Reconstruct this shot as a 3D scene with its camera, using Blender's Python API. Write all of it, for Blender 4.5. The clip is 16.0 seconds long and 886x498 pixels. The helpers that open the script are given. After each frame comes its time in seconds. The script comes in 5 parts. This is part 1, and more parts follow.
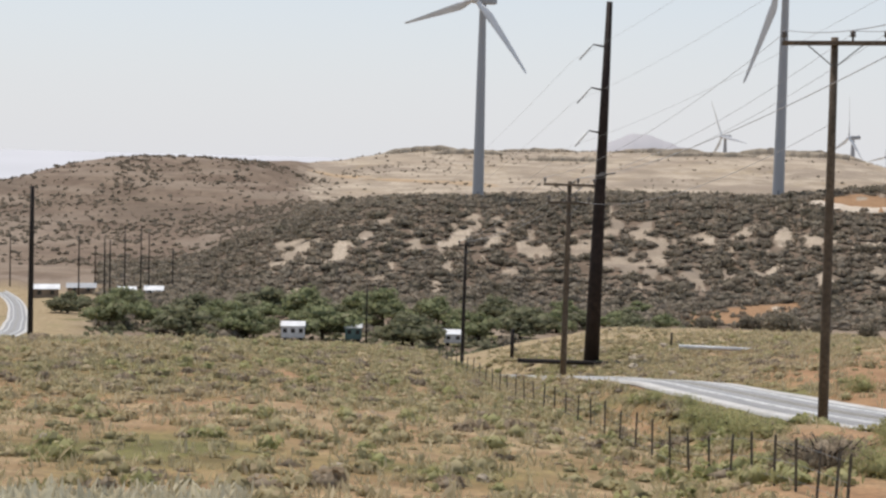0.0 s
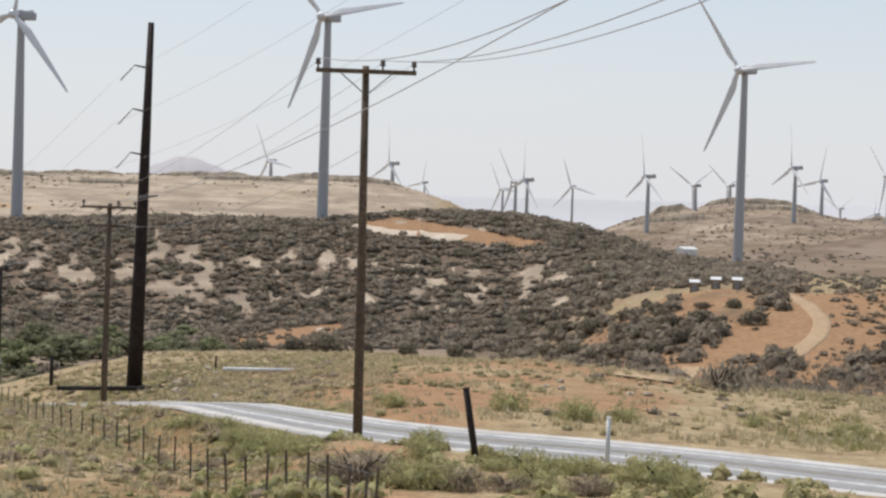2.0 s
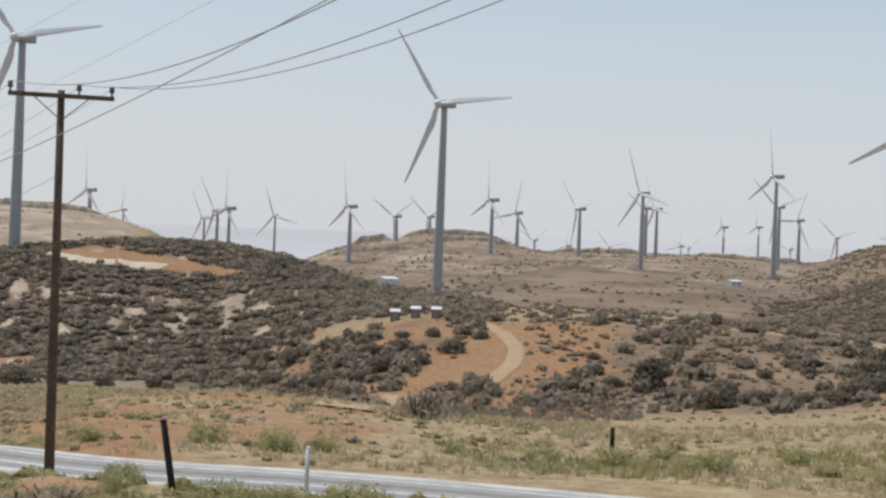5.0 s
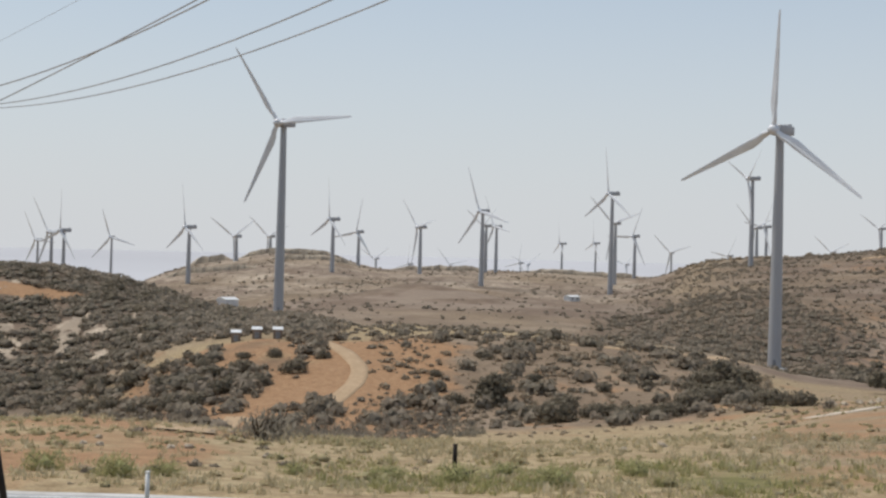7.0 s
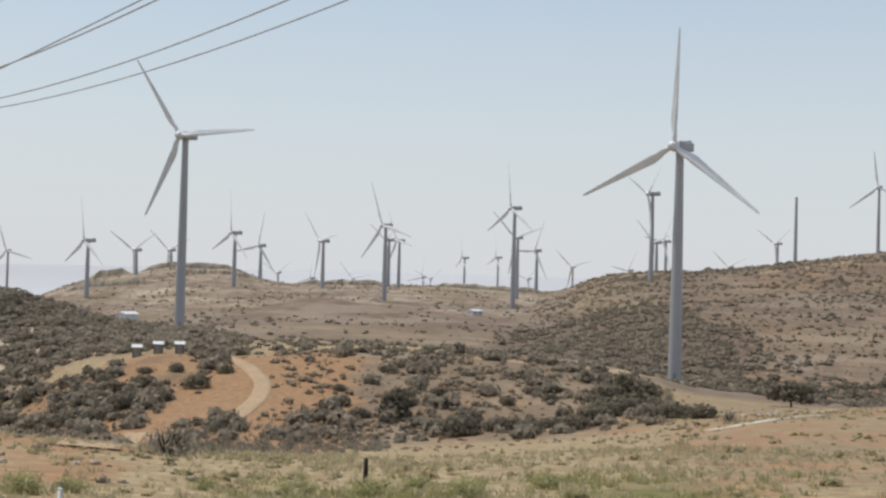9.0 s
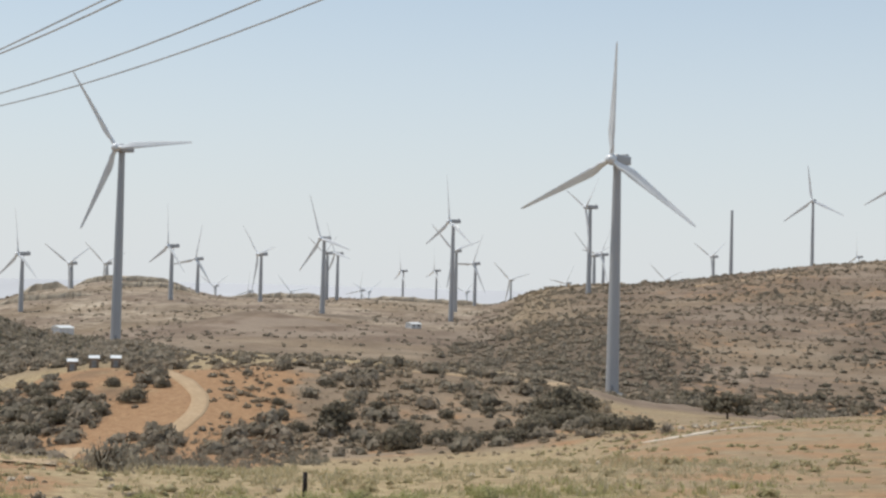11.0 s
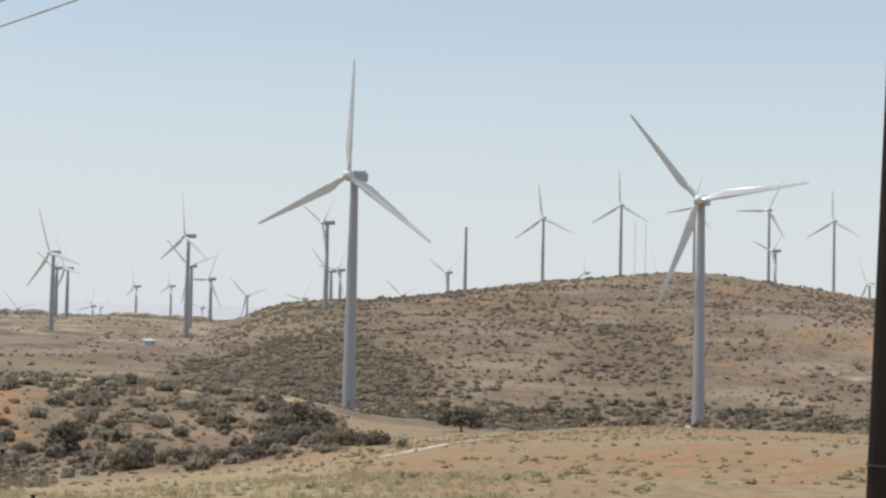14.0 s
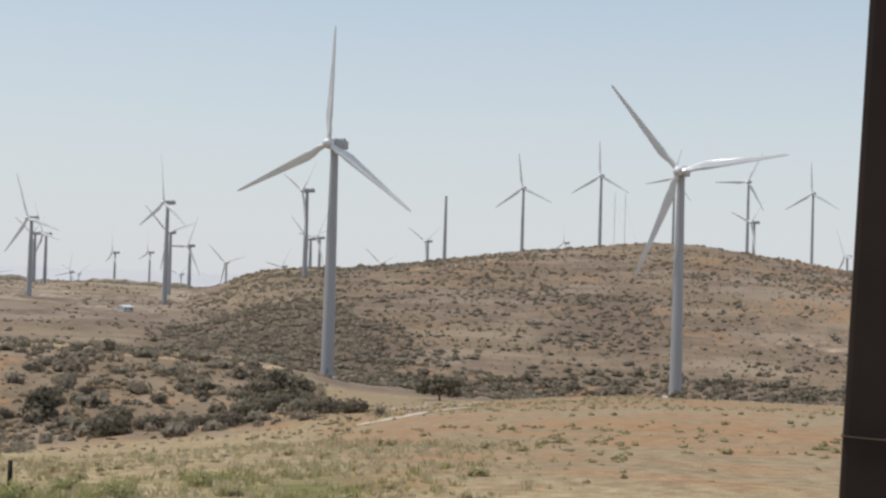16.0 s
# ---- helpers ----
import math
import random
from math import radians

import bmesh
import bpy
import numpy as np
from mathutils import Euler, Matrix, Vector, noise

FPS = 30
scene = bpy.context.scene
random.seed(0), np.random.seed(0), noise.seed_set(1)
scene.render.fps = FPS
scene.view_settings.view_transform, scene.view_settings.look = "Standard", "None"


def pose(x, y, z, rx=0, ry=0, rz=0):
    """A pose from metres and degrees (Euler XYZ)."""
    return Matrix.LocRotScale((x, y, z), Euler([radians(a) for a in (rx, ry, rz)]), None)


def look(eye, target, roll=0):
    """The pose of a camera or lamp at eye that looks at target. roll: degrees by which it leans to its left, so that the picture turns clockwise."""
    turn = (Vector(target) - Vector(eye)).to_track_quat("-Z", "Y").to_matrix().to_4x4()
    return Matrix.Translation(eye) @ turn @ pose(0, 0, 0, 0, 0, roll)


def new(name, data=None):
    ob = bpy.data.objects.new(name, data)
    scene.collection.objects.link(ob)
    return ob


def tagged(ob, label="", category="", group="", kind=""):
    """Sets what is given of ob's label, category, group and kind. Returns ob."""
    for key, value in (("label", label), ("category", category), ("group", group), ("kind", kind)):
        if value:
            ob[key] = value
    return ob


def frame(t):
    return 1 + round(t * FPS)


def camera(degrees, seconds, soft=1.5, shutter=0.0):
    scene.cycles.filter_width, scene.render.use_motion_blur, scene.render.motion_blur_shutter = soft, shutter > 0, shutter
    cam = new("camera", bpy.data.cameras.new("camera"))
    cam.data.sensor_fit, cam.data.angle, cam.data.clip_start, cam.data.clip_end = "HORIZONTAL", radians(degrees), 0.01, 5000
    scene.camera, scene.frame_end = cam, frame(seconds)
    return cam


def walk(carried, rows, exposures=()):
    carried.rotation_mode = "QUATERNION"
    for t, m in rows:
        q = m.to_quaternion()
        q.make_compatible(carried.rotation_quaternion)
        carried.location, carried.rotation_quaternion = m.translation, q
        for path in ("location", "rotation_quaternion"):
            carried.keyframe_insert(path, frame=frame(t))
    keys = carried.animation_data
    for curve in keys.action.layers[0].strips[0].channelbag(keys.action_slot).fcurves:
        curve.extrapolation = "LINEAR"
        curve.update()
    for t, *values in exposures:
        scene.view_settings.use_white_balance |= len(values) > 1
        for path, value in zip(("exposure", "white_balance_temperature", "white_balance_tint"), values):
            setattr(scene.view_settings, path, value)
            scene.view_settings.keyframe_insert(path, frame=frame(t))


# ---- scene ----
# ------------------------------------------------------------------ camera
cam = camera(33.48, 16.0, soft=2.5)
walk(cam, [
    (0.0, pose(0.15, 0.00, 0.02, 86.80, -1.45, 0.00)),
    (0.5, pose(0.27, -0.02, 0.02, 87.05, -1.87, -4.59)),
    (1.0, pose(0.33, -0.05, 0.00, 87.35, -1.87, -8.20)),
    (1.5, pose(0.35, -0.08, 0.01, 87.80, -2.03, -13.23)),
    (2.0, pose(0.39, -0.12, 0.01, 88.21, -1.88, -17.48)),
    (2.5, pose(0.39, -0.14, 0.01, 88.47, -2.28, -20.08)),
    (3.0, pose(0.37, -0.15, 0.01, 88.85, -2.54, -22.64)),
    (3.5, pose(0.36, -0.16, 0.01, 89.13, -2.42, -23.67)),
    (4.0, pose(0.36, -0.17, 0.00, 89.28, -2.39, -25.62)),
    (4.5, pose(0.37, -0.19, 0.01, 89.56, -2.74, -26.52)),
    (5.0, pose(0.40, -0.22, 0.03, 89.78, -2.37, -29.02)),
    (6.2, pose(0.40, -0.26, 0.03, 90.45, -1.85, -33.40)),
    (7.5, pose(0.37, -0.27, 0.02, 90.77, -1.55, -35.88)),
    (8.0, pose(0.22, -0.16, 0.01, 90.78, -1.60, -36.42)),
    (8.5, pose(0.14, -0.11, 0.00, 90.96, -1.71, -37.72)),
    (9.0, pose(0.09, -0.07, 0.00, 91.38, -1.65, -38.98)),
    (9.5, pose(0.06, -0.05, 0.00, 91.69, -1.59, -40.16)),
    (12.0, pose(0.04, -0.04, 0.00, 92.29, -1.63, -43.55)),
    (12.5, pose(0.02, -0.03, 0.00, 92.58, -1.77, -46.13)),
    (13.0, pose(0.02, -0.02, 0.00, 92.81, -1.56, -48.62)),
    (13.5, pose(0.02, -0.02, 0.00, 92.91, -1.42, -50.30)),
    (14.0, pose(0.01, -0.02, 0.00, 92.82, -1.37, -51.58)),
    (14.5, pose(0.01, -0.02, 0.00, 92.21, -1.48, -52.00)),
    (15.0, pose(0.01, -0.02, 0.00, 91.83, -1.66, -52.33)),
    (15.5, pose(0.01, -0.02, 0.00, 91.54, -1.78, -52.21)),
    (16.0, pose(0.01, -0.02, 0.00, 91.63, -1.83, -52.39)),
], exposures=[(0.0, 0.10, 6600, 14.5), (2.5, 0.10, 6600, 14), (3.5, -0.08, 6550, 13), (5.0, -0.10, 6500, 13), (8.0, -0.12, 6500, 12), (9.5, 0.02, 6500, 11), (12.0, 0.06, 6500, 10), (14.0, 0.06, 6500, 10), (16.0, -0.02, 6500, 11)])

# ------------------------------------------------------------------ light
SUN_BEARING, SUN_HEIGHT = -28.0, 70.0      # degrees right of ahead, degrees up
world = bpy.data.worlds.new("sky")
scene.world = world
world.use_nodes = True
wn = world.node_tree.nodes
sky = wn.new("ShaderNodeTexSky")
sky.sky_type, sky.sun_disc = "NISHITA", False
sky.sun_elevation, sky.sun_rotation = radians(SUN_HEIGHT), radians(SUN_BEARING)
sky.air_density, sky.dust_density, sky.ozone_density, sky.altitude = 1.0, 3.0, 0.7, 1200
# thick pale haze low over the land, thinning upwards into the clear sky
wl = world.node_tree.links
clear = wn.new("ShaderNodeVectorMath")
clear.operation = "SCALE"
clear.inputs["Scale"].default_value = 0.14
wl.new(sky.outputs[0], clear.inputs[0])
up = wn.new("ShaderNodeSeparateXYZ")
wl.new(wn.new("ShaderNodeTexCoord").outputs["Generated"], up.inputs[0])
hz = wn.new("ShaderNodeValToRGB")
for k_, (p_, v_) in enumerate(((0.0, 0.97), (0.05, 0.90), (0.2, 0.50), (0.6, 0.10))):
    e_ = hz.color_ramp.elements[k_] if k_ < 2 else hz.color_ramp.elements.new(p_)
    e_.position, e_.color = p_, (v_, v_, v_, 1)
wl.new(up.outputs[2], hz.inputs[0])
hm = wn.new("ShaderNodeMix")
hm.data_type = "RGBA"
wl.new(hz.outputs[0], hm.inputs[0])
dusty = wn.new("ShaderNodeVectorMath")
dusty.operation = "MULTIPLY"
dusty.inputs[1].default_value = (0.92, 1.03, 0.97)
wl.new(clear.outputs[0], dusty.inputs[0])
wl.new(dusty.outputs[0], hm.inputs[6])
hm.inputs[7].default_value = (0.672, 0.702, 0.722, 1)
wl.new(hm.outputs[2], wn["Background"].inputs[0])
wn["Background"].inputs[1].default_value = 1.0
sun_data = bpy.data.lights.new("sun", "SUN")
sun_data.energy, sun_data.angle, sun_data.color = 3.0, radians(0.6), (1.0, 0.95, 0.87)
sun = new("sun", sun_data)
sb, sh = radians(SUN_BEARING), radians(SUN_HEIGHT)
sun.matrix_world = look((math.sin(sb) * math.cos(sh) * 300, math.cos(sb) * math.cos(sh) * 300, math.sin(sh) * 300), (0, 0, 0))


# ------------------------------------------------------------------ materials
def shader(name, rough=0.8, metal=0.0, spec=0.3):
    m = bpy.data.materials.new(name)
    m.use_nodes = True
    b = m.node_tree.nodes["Principled BSDF"]
    b.inputs["Roughness"].default_value, b.inputs["Metallic"].default_value = rough, metal
    b.inputs["Specular IOR Level"].default_value = spec
    return m, m.node_tree.nodes, m.node_tree.links, b


def noise_node(n, l, scale, detail=4.0, vec=None):
    t = n.new("ShaderNodeTexNoise")
    t.inputs["Scale"].default_value, t.inputs["Detail"].default_value = scale, detail
    if vec is None:
        vec = n.new("ShaderNodeTexCoord").outputs["Object"]
    l.new(vec, t.inputs["Vector"])
    return t.outputs["Fac"]


def ramp(n, l, fac, stops):
    r = n.new("ShaderNodeValToRGB")
    while len(r.color_ramp.elements) < len(stops):
        r.color_ramp.elements.new(0.5)
    for e, (p, c) in zip(r.color_ramp.elements, stops):
        e.position, e.color = p, (*c, 1) if len(c) == 3 else (c[0], c[0], c[0], 1)
    l.new(fac, r.inputs[0])
    return r.outputs[0]


def mix(n, l, fac, a, b, mode="MIX"):
    x = n.new("ShaderNodeMix")
    x.data_type, x.blend_type = "RGBA", mode
    for sock, v in ((x.inputs[0], fac), (x.inputs[6], a), (x.inputs[7], b)):
        if isinstance(v, (int, float)):
            sock.default_value = v
        elif isinstance(v, tuple):
            sock.default_value = (*v, 1)
        else:
            l.new(v, sock)
    return x.outputs[2]


def bumped(n, l, b, height, strength, distance):
    x = n.new("ShaderNodeBump")
    x.inputs["Strength"].default_value, x.inputs["Distance"].default_value = strength, distance
    l.new(height, x.inputs["Height"])
    l.new(x.outputs[0], b.inputs["Normal"])


def speckled(name, dark, light, scale=6.0, rough=0.8, metal=0.0, bump=0.3, dist=0.01, spec=0.3, big=0.4, stain=None):
    """Two scales of variation between two tones."""
    m, n, l, b = shader(name, rough, metal, spec)
    fine, coarse = noise_node(n, l, scale, 6), noise_node(n, l, scale * big * 0.3, 3)
    c = ramp(n, l, fine, [(0.3, dark), (0.7, light)])
    c = mix(n, l, ramp(n, l, coarse, [(0.4, (0,)), (0.62, (0.55,))]), c, stain or tuple(v * 0.7 for v in dark))
    l.new(c, b.inputs["Base Color"])
    bumped(n, l, b, fine, bump, dist)
    return m


def foliage(name, dark, light, dry, rough=0.75):
    """Leaves: each one takes its own tone; whole plants drift towards a dry tone."""
    m, n, l, b = shader(name, rough, 0.0, 0.15)
    g = n.new("ShaderNodeNewGeometry")
    c = ramp(n, l, g.outputs["Random Per Island"], [(0.0, dark), (0.75, light), (1.0, dry)])
    drift = noise_node(n, l, 0.09, 3)
    c = mix(n, l, ramp(n, l, drift, [(0.42, (0,)), (0.68, (0.65,))]), c, dry)
    l.new(c, b.inputs["Base Color"])
    glow = n.new("ShaderNodeBsdfTranslucent")
    l.new(c, glow.inputs["Color"])
    both = n.new("ShaderNodeMixShader")
    both.inputs[0].default_value = 0.42
    l.new(b.outputs[0], both.inputs[1])
    l.new(glow.outputs[0], both.inputs[2])
    l.new(both.outputs[0], n["Material Output"].inputs["Surface"])
    return m


GROUND, n, l, b = shader("desert_ground", 0.95, 0, 0.1)
at = n.new("ShaderNodeAttribute")
at.attribute_name = "soil"
sep = n.new("ShaderNodeSeparateColor")
l.new(at.outputs["Color"], sep.inputs[0])
tc = n.new("ShaderNodeTexCoord").outputs["Object"]
n1, n2, n3 = noise_node(n, l, 0.9, 8, tc), noise_node(n, l, 0.12, 6, tc), noise_node(n, l, 7.0, 5, tc)
dry = ramp(n, l, n1, [(0.3, (0.26, 0.185, 0.10)), (0.5, (0.39, 0.295, 0.17)), (0.72, (0.52, 0.42, 0.25))])
green = ramp(n, l, n1, [(0.3, (0.11, 0.11, 0.04)), (0.7, (0.25, 0.23, 0.085))])
orange = ramp(n, l, n1, [(0.3, (0.30, 0.165, 0.085)), (0.7, (0.45, 0.275, 0.15))])
pale = ramp(n, l, n1, [(0.3, (0.44, 0.355, 0.26)), (0.7, (0.64, 0.54, 0.42))])


ledge = noise_node(n, l, 0.018, 8, tc)
pale = mix(n, l, ramp(n, l, ledge, [(0.48, (0,)), (0.6, (0.65,))]), pale, (0.38, 0.30, 0.22))
# beds of rock that follow the level
beds = n.new("ShaderNodeMapping")
beds.inputs["Scale"].default_value = (0.012, 0.012, 0.30)
l.new(tc, beds.inputs["Vector"])
strata = noise_node(n, l, 1.0, 6, beds.outputs[0])
bed_tone = ramp(n, l, strata, [(0.50, (0,)), (0.60, (0.75,))])
pale = mix(n, l, bed_tone, pale, (0.31, 0.25, 0.195))
pale = mix(n, l, ramp(n, l, noise_node(n, l, 0.045, 6, tc), [(0.50, (0,)), (0.58, (0.6,))]), pale, (0.30, 0.245, 0.185))


def weight(channel):
    """A soil weight with a ragged edge."""
    x = n.new("ShaderNodeMath")
    x.operation = "ADD"
    l.new(sep.outputs[channel], x.inputs[0])
    y = n.new("ShaderNodeMath")
    y.operation = "MULTIPLY_ADD"
    l.new(n2, y.inputs[0])
    y.inputs[1].default_value, y.inputs[2].default_value = 1.3, -0.65
    l.new(y.outputs[0], x.inputs[1])
    return ramp(n, l, x.outputs[0], [(0.38, (0,)), (0.62, (1,))])


brown = ramp(n, l, n1, [(0.3, (0.16, 0.115, 0.086)), (0.7, (0.26, 0.19, 0.14))])
far_tone = noise_node(n, l, 0.03, 6, tc)
brown = mix(n, l, ramp(n, l, far_tone, [(0.42, (0,)), (0.6, (0.6,))]), brown, (0.30, 0.23, 0.168))
brown = mix(n, l, ramp(n, l, n2, [(0.46, (0.55,)), (0.56, (0,))]), brown, (0.15, 0.108, 0.080))
brown = mix(n, l, ramp(n, l, strata, [(0.40, (0.6,)), (0.50, (0,))]), brown, (0.36, 0.29, 0.225))
c = mix(n, l, at.outputs["Alpha"], dry, brown)
c = mix(n, l, weight(1), c, orange)
c = mix(n, l, weight(0), c, green)
c = mix(n, l, weight(2), c, pale)
# a darker brown ground tone, strongest where the brush is dense
dark_at = n.new("ShaderNodeAttribute")
dark_at.attribute_name = "brush_dark"
c = mix(n, l, dark_at.outputs["Fac"], c, ramp(n, l, n1, [(0.3, (0.075, 0.058, 0.042)), (0.7, (0.15, 0.115, 0.085))]))
c = mix(n, l, ramp(n, l, n3, [(0.38, (0.5,)), (0.6, (0,))]), c, (0.15, 0.11, 0.07))
l.new(c, b.inputs["Base Color"])
bumped(n, l, b, n3, 0.5, 0.05)

ASPHALT = speckled("worn_asphalt", (0.27, 0.266, 0.258), (0.37, 0.363, 0.352), 9.0, 0.85, 0, 0.3, 0.006, stain=(0.24, 0.238, 0.235))
SHOULDER = speckled("pale_chip_seal", (0.50, 0.49, 0.46), (0.64, 0.62, 0.58), 8.0, 0.9, 0, 0.3, 0.006, stain=(0.36, 0.33, 0.29))
LINE_WHITE = speckled("road_paint_white", (0.55, 0.55, 0.53), (0.75, 0.75, 0.73), 20, 0.7)
LINE_YELLOW = speckled("road_paint_yellow", (0.26, 0.25, 0.215), (0.32, 0.30, 0.25), 20, 0.7)
DIRT = speckled("track_dirt", (0.36, 0.245, 0.14), (0.48, 0.35, 0.22), 1.2, 0.95, 0, 0.4, 0.03, stain=(0.36, 0.255, 0.15))
SAND = speckled("pale_sand", (0.50, 0.42, 0.33), (0.66, 0.57, 0.46), 1.2, 0.95, 0, 0.4, 0.03, stain=(0.42, 0.34, 0.25))
WOOD = speckled("weathered_pole_wood", (0.085, 0.062, 0.042), (0.18, 0.135, 0.095), 8.0, 0.85, 0, 0.5, 0.01)
WOOD_DARK = speckled("creosote_wood", (0.018, 0.014, 0.012), (0.045, 0.034, 0.028), 7.0, 0.8, 0, 0.4, 0.01)
RUST = speckled("weathering_steel", (0.020, 0.013, 0.011), (0.050, 0.033, 0.027), 3.0, 0.75, 0.2, 0.3, 0.006)
TOWER = speckled("turbine_paint", (0.385, 0.385, 0.388), (0.45, 0.45, 0.45), 0.5, 0.4, 0, 0.05, 0.01, 0.4, stain=(0.36, 0.36, 0.37))
BLADE = speckled("blade_gelcoat", (0.74, 0.75, 0.76), (0.82, 0.83, 0.83), 0.8, 0.25, 0, 0.02, 0.005, 0.5, stain=(0.66, 0.66, 0.66))
CONCRETE = speckled("concrete", (0.45, 0.42, 0.38), (0.62, 0.59, 0.53), 2.0, 0.9)
METAL = speckled("galvanised_steel", (0.22, 0.23, 0.24), (0.36, 0.37, 0.38), 12, 0.5, 0.6)
FENCE_STEEL = speckled("green_black_fence_steel", (0.10, 0.085, 0.065), (0.18, 0.155, 0.12), 20, 0.8, 0.1)
WIRE = speckled("aluminium_cable", (0.42, 0.42, 0.43), (0.55, 0.55, 0.56), 20, 0.5, 0.3)
CERAMIC = speckled("insulator_ceramic", (0.10, 0.085, 0.08), (0.17, 0.15, 0.14), 20, 0.25)
PVC = speckled("white_plastic", (0.68, 0.68, 0.66), (0.78, 0.78, 0.76), 10, 0.5)
WHITE_PAINT = speckled("white_sheet_paint", (0.70, 0.70, 0.68), (0.82, 0.82, 0.80), 3, 0.45)
TAN_PAINT = speckled("tan_sheet_paint", (0.22, 0.165, 0.12), (0.30, 0.235, 0.17), 3, 0.7)
GREEN_PAINT = speckled("teal_sheet_paint", (0.12, 0.20, 0.18), (0.18, 0.27, 0.24), 3, 0.6)
GLASS_DARK = speckled("dark_window_glass", (0.02, 0.025, 0.03), (0.04, 0.045, 0.05), 3, 0.12, 0, 0.02, 0.002, 0.6)
RUBBER = speckled("tyre_rubber", (0.015, 0.015, 0.015), (0.03, 0.03, 0.03), 20, 0.9)
BARK = speckled("bark", (0.05, 0.035, 0.025), (0.11, 0.085, 0.06), 6, 0.95, 0, 0.6, 0.03)
ROCK = speckled("sandstone", (0.36, 0.29, 0.21), (0.55, 0.47, 0.36), 1.0, 0.95, 0, 0.6, 0.1)
# far rock and plain carry the pale distance haze in their base colour
HAZE_ROCK = speckled("hazed_mountain_rock", (0.42, 0.405, 0.41), (0.48, 0.46, 0.465), 0.004, 1.0, 0, 0.0, 0.1)
HAZE_PLAIN = speckled("hazed_far_plain", (0.53, 0.53, 0.54), (0.58, 0.58, 0.59), 0.002, 1.0, 0, 0.0, 0.1)
CHAPARRAL = foliage("chaparral_leaves", (0.211, 0.182, 0.135), (0.325, 0.279, 0.207), (0.370, 0.302, 0.228))
SAGE = foliage("sagebrush_leaves", (0.286, 0.259, 0.132), (0.506, 0.451, 0.253), (0.594, 0.462, 0.297))
GREEN_BUSH = foliage("green_brush_leaves", (0.259, 0.270, 0.113), (0.475, 0.464, 0.216), (0.540, 0.464, 0.270))
STRIP_GRASS = foliage("green_gold_grass", (0.29, 0.285, 0.115), (0.48, 0.455, 0.20), (0.56, 0.48, 0.27))
GREY_BUSH = foliage("grey_brush_leaves", (0.231, 0.187, 0.132), (0.429, 0.352, 0.253), (0.462, 0.363, 0.253))
GRASS = foliage("dry_grass_blades", (0.403, 0.339, 0.191), (0.636, 0.551, 0.339), (0.657, 0.562, 0.382))
STRAW = foliage("bleached_straw_blades", (0.52, 0.47, 0.33), (0.76, 0.70, 0.52), (0.72, 0.64, 0.46))
TREE_LEAF = foliage("cottonwood_leaves", (0.17, 0.19, 0.095), (0.31, 0.335, 0.165), (0.31, 0.29, 0.18))
OLIVE_LEAF = foliage("olive_tree_leaves", (0.145, 0.15, 0.085), (0.26, 0.265, 0.15), (0.28, 0.25, 0.165))
OAK_LEAF = foliage("oak_leaves", (0.136, 0.118, 0.085), (0.236, 0.206, 0.144), (0.295, 0.242, 0.177))
TWIG = foliage("bare_grey_twigs", (0.19, 0.17, 0.13), (0.36, 0.32, 0.25), (0.40, 0.35, 0.26))


# ------------------------------------------------------------------ helpers for shapes
def mesh_object(name, verts, faces, material, smooth=False):
    me = bpy.data.meshes.new(name)
    me.from_pydata([tuple(v) for v in verts], [], [tuple(f) for f in faces])
    me.materials.append(material)
    if smooth:
        me.shade_smooth()
    me.update()
    return new(name, me)


def part(name, data, material, parent, label="", smooth=False):
    """One mesh object, from a bmesh or from a mesh, under a thing or a part."""
    if isinstance(data, bmesh.types.BMesh):
        me = bpy.data.meshes.new(name)
        data.to_mesh(me)
        data.free()
        me.materials.append(material)
        if smooth:
            me.shade_smooth()
        data = me
    ob = new(name, data)
    ob.parent = parent
    if label:
        ob["label"] = label
    return ob


def thing(name, m, label, category, group="", kind=""):
    ob = new(name)
    ob.empty_display_size = 0.2
    ob.matrix_world = m
    return tagged(ob, label, category, group, kind)


def box(bm, x0, x1, y0, y1, z0, z1, bevel=0.0):
    r = bmesh.ops.create_cube(bm, size=1.0)
    for v in r["verts"]:
        v.co = Vector(((x0 + x1) / 2 + v.co.x * (x1 - x0), (y0 + y1) / 2 + v.co.y * (y1 - y0), (z0 + z1) / 2 + v.co.z * (z1 - z0)))
    if bevel:
        es = {e for v in r["verts"] for e in v.link_edges}
        bmesh.ops.bevel(bm, geom=list(es), offset=bevel, segments=2, affect="EDGES", profile=0.6)
    return bm


def tube(bm, points, radii, sides=10, caps=True):
    """A tapered tube through points."""
    pts = [Vector(p) for p in points]
    rings = []
    for i, p in enumerate(pts):
        d = (pts[min(i + 1, len(pts) - 1)] - pts[max(i - 1, 0)]).normalized()
        u = d.cross(Vector((0, 0, 1)) if abs(d.z) < 0.9 else Vector((1, 0, 0))).normalized()
        w = d.cross(u)
        r = radii[i] if isinstance(radii, (list, tuple)) else radii
        rings.append([bm.verts.new(p + (u * math.cos(k * 2 * math.pi / sides) + w * math.sin(k * 2 * math.pi / sides)) * r) for k in range(sides)])
    for a, c in zip(rings, rings[1:]):
        for k in range(sides):
            bm.faces.new((a[k], a[(k + 1) % sides], c[(k + 1) % sides], c[k]))
    if caps:
        bm.faces.new(rings[0][::-1])
        bm.faces.new(rings[-1])
    return bm


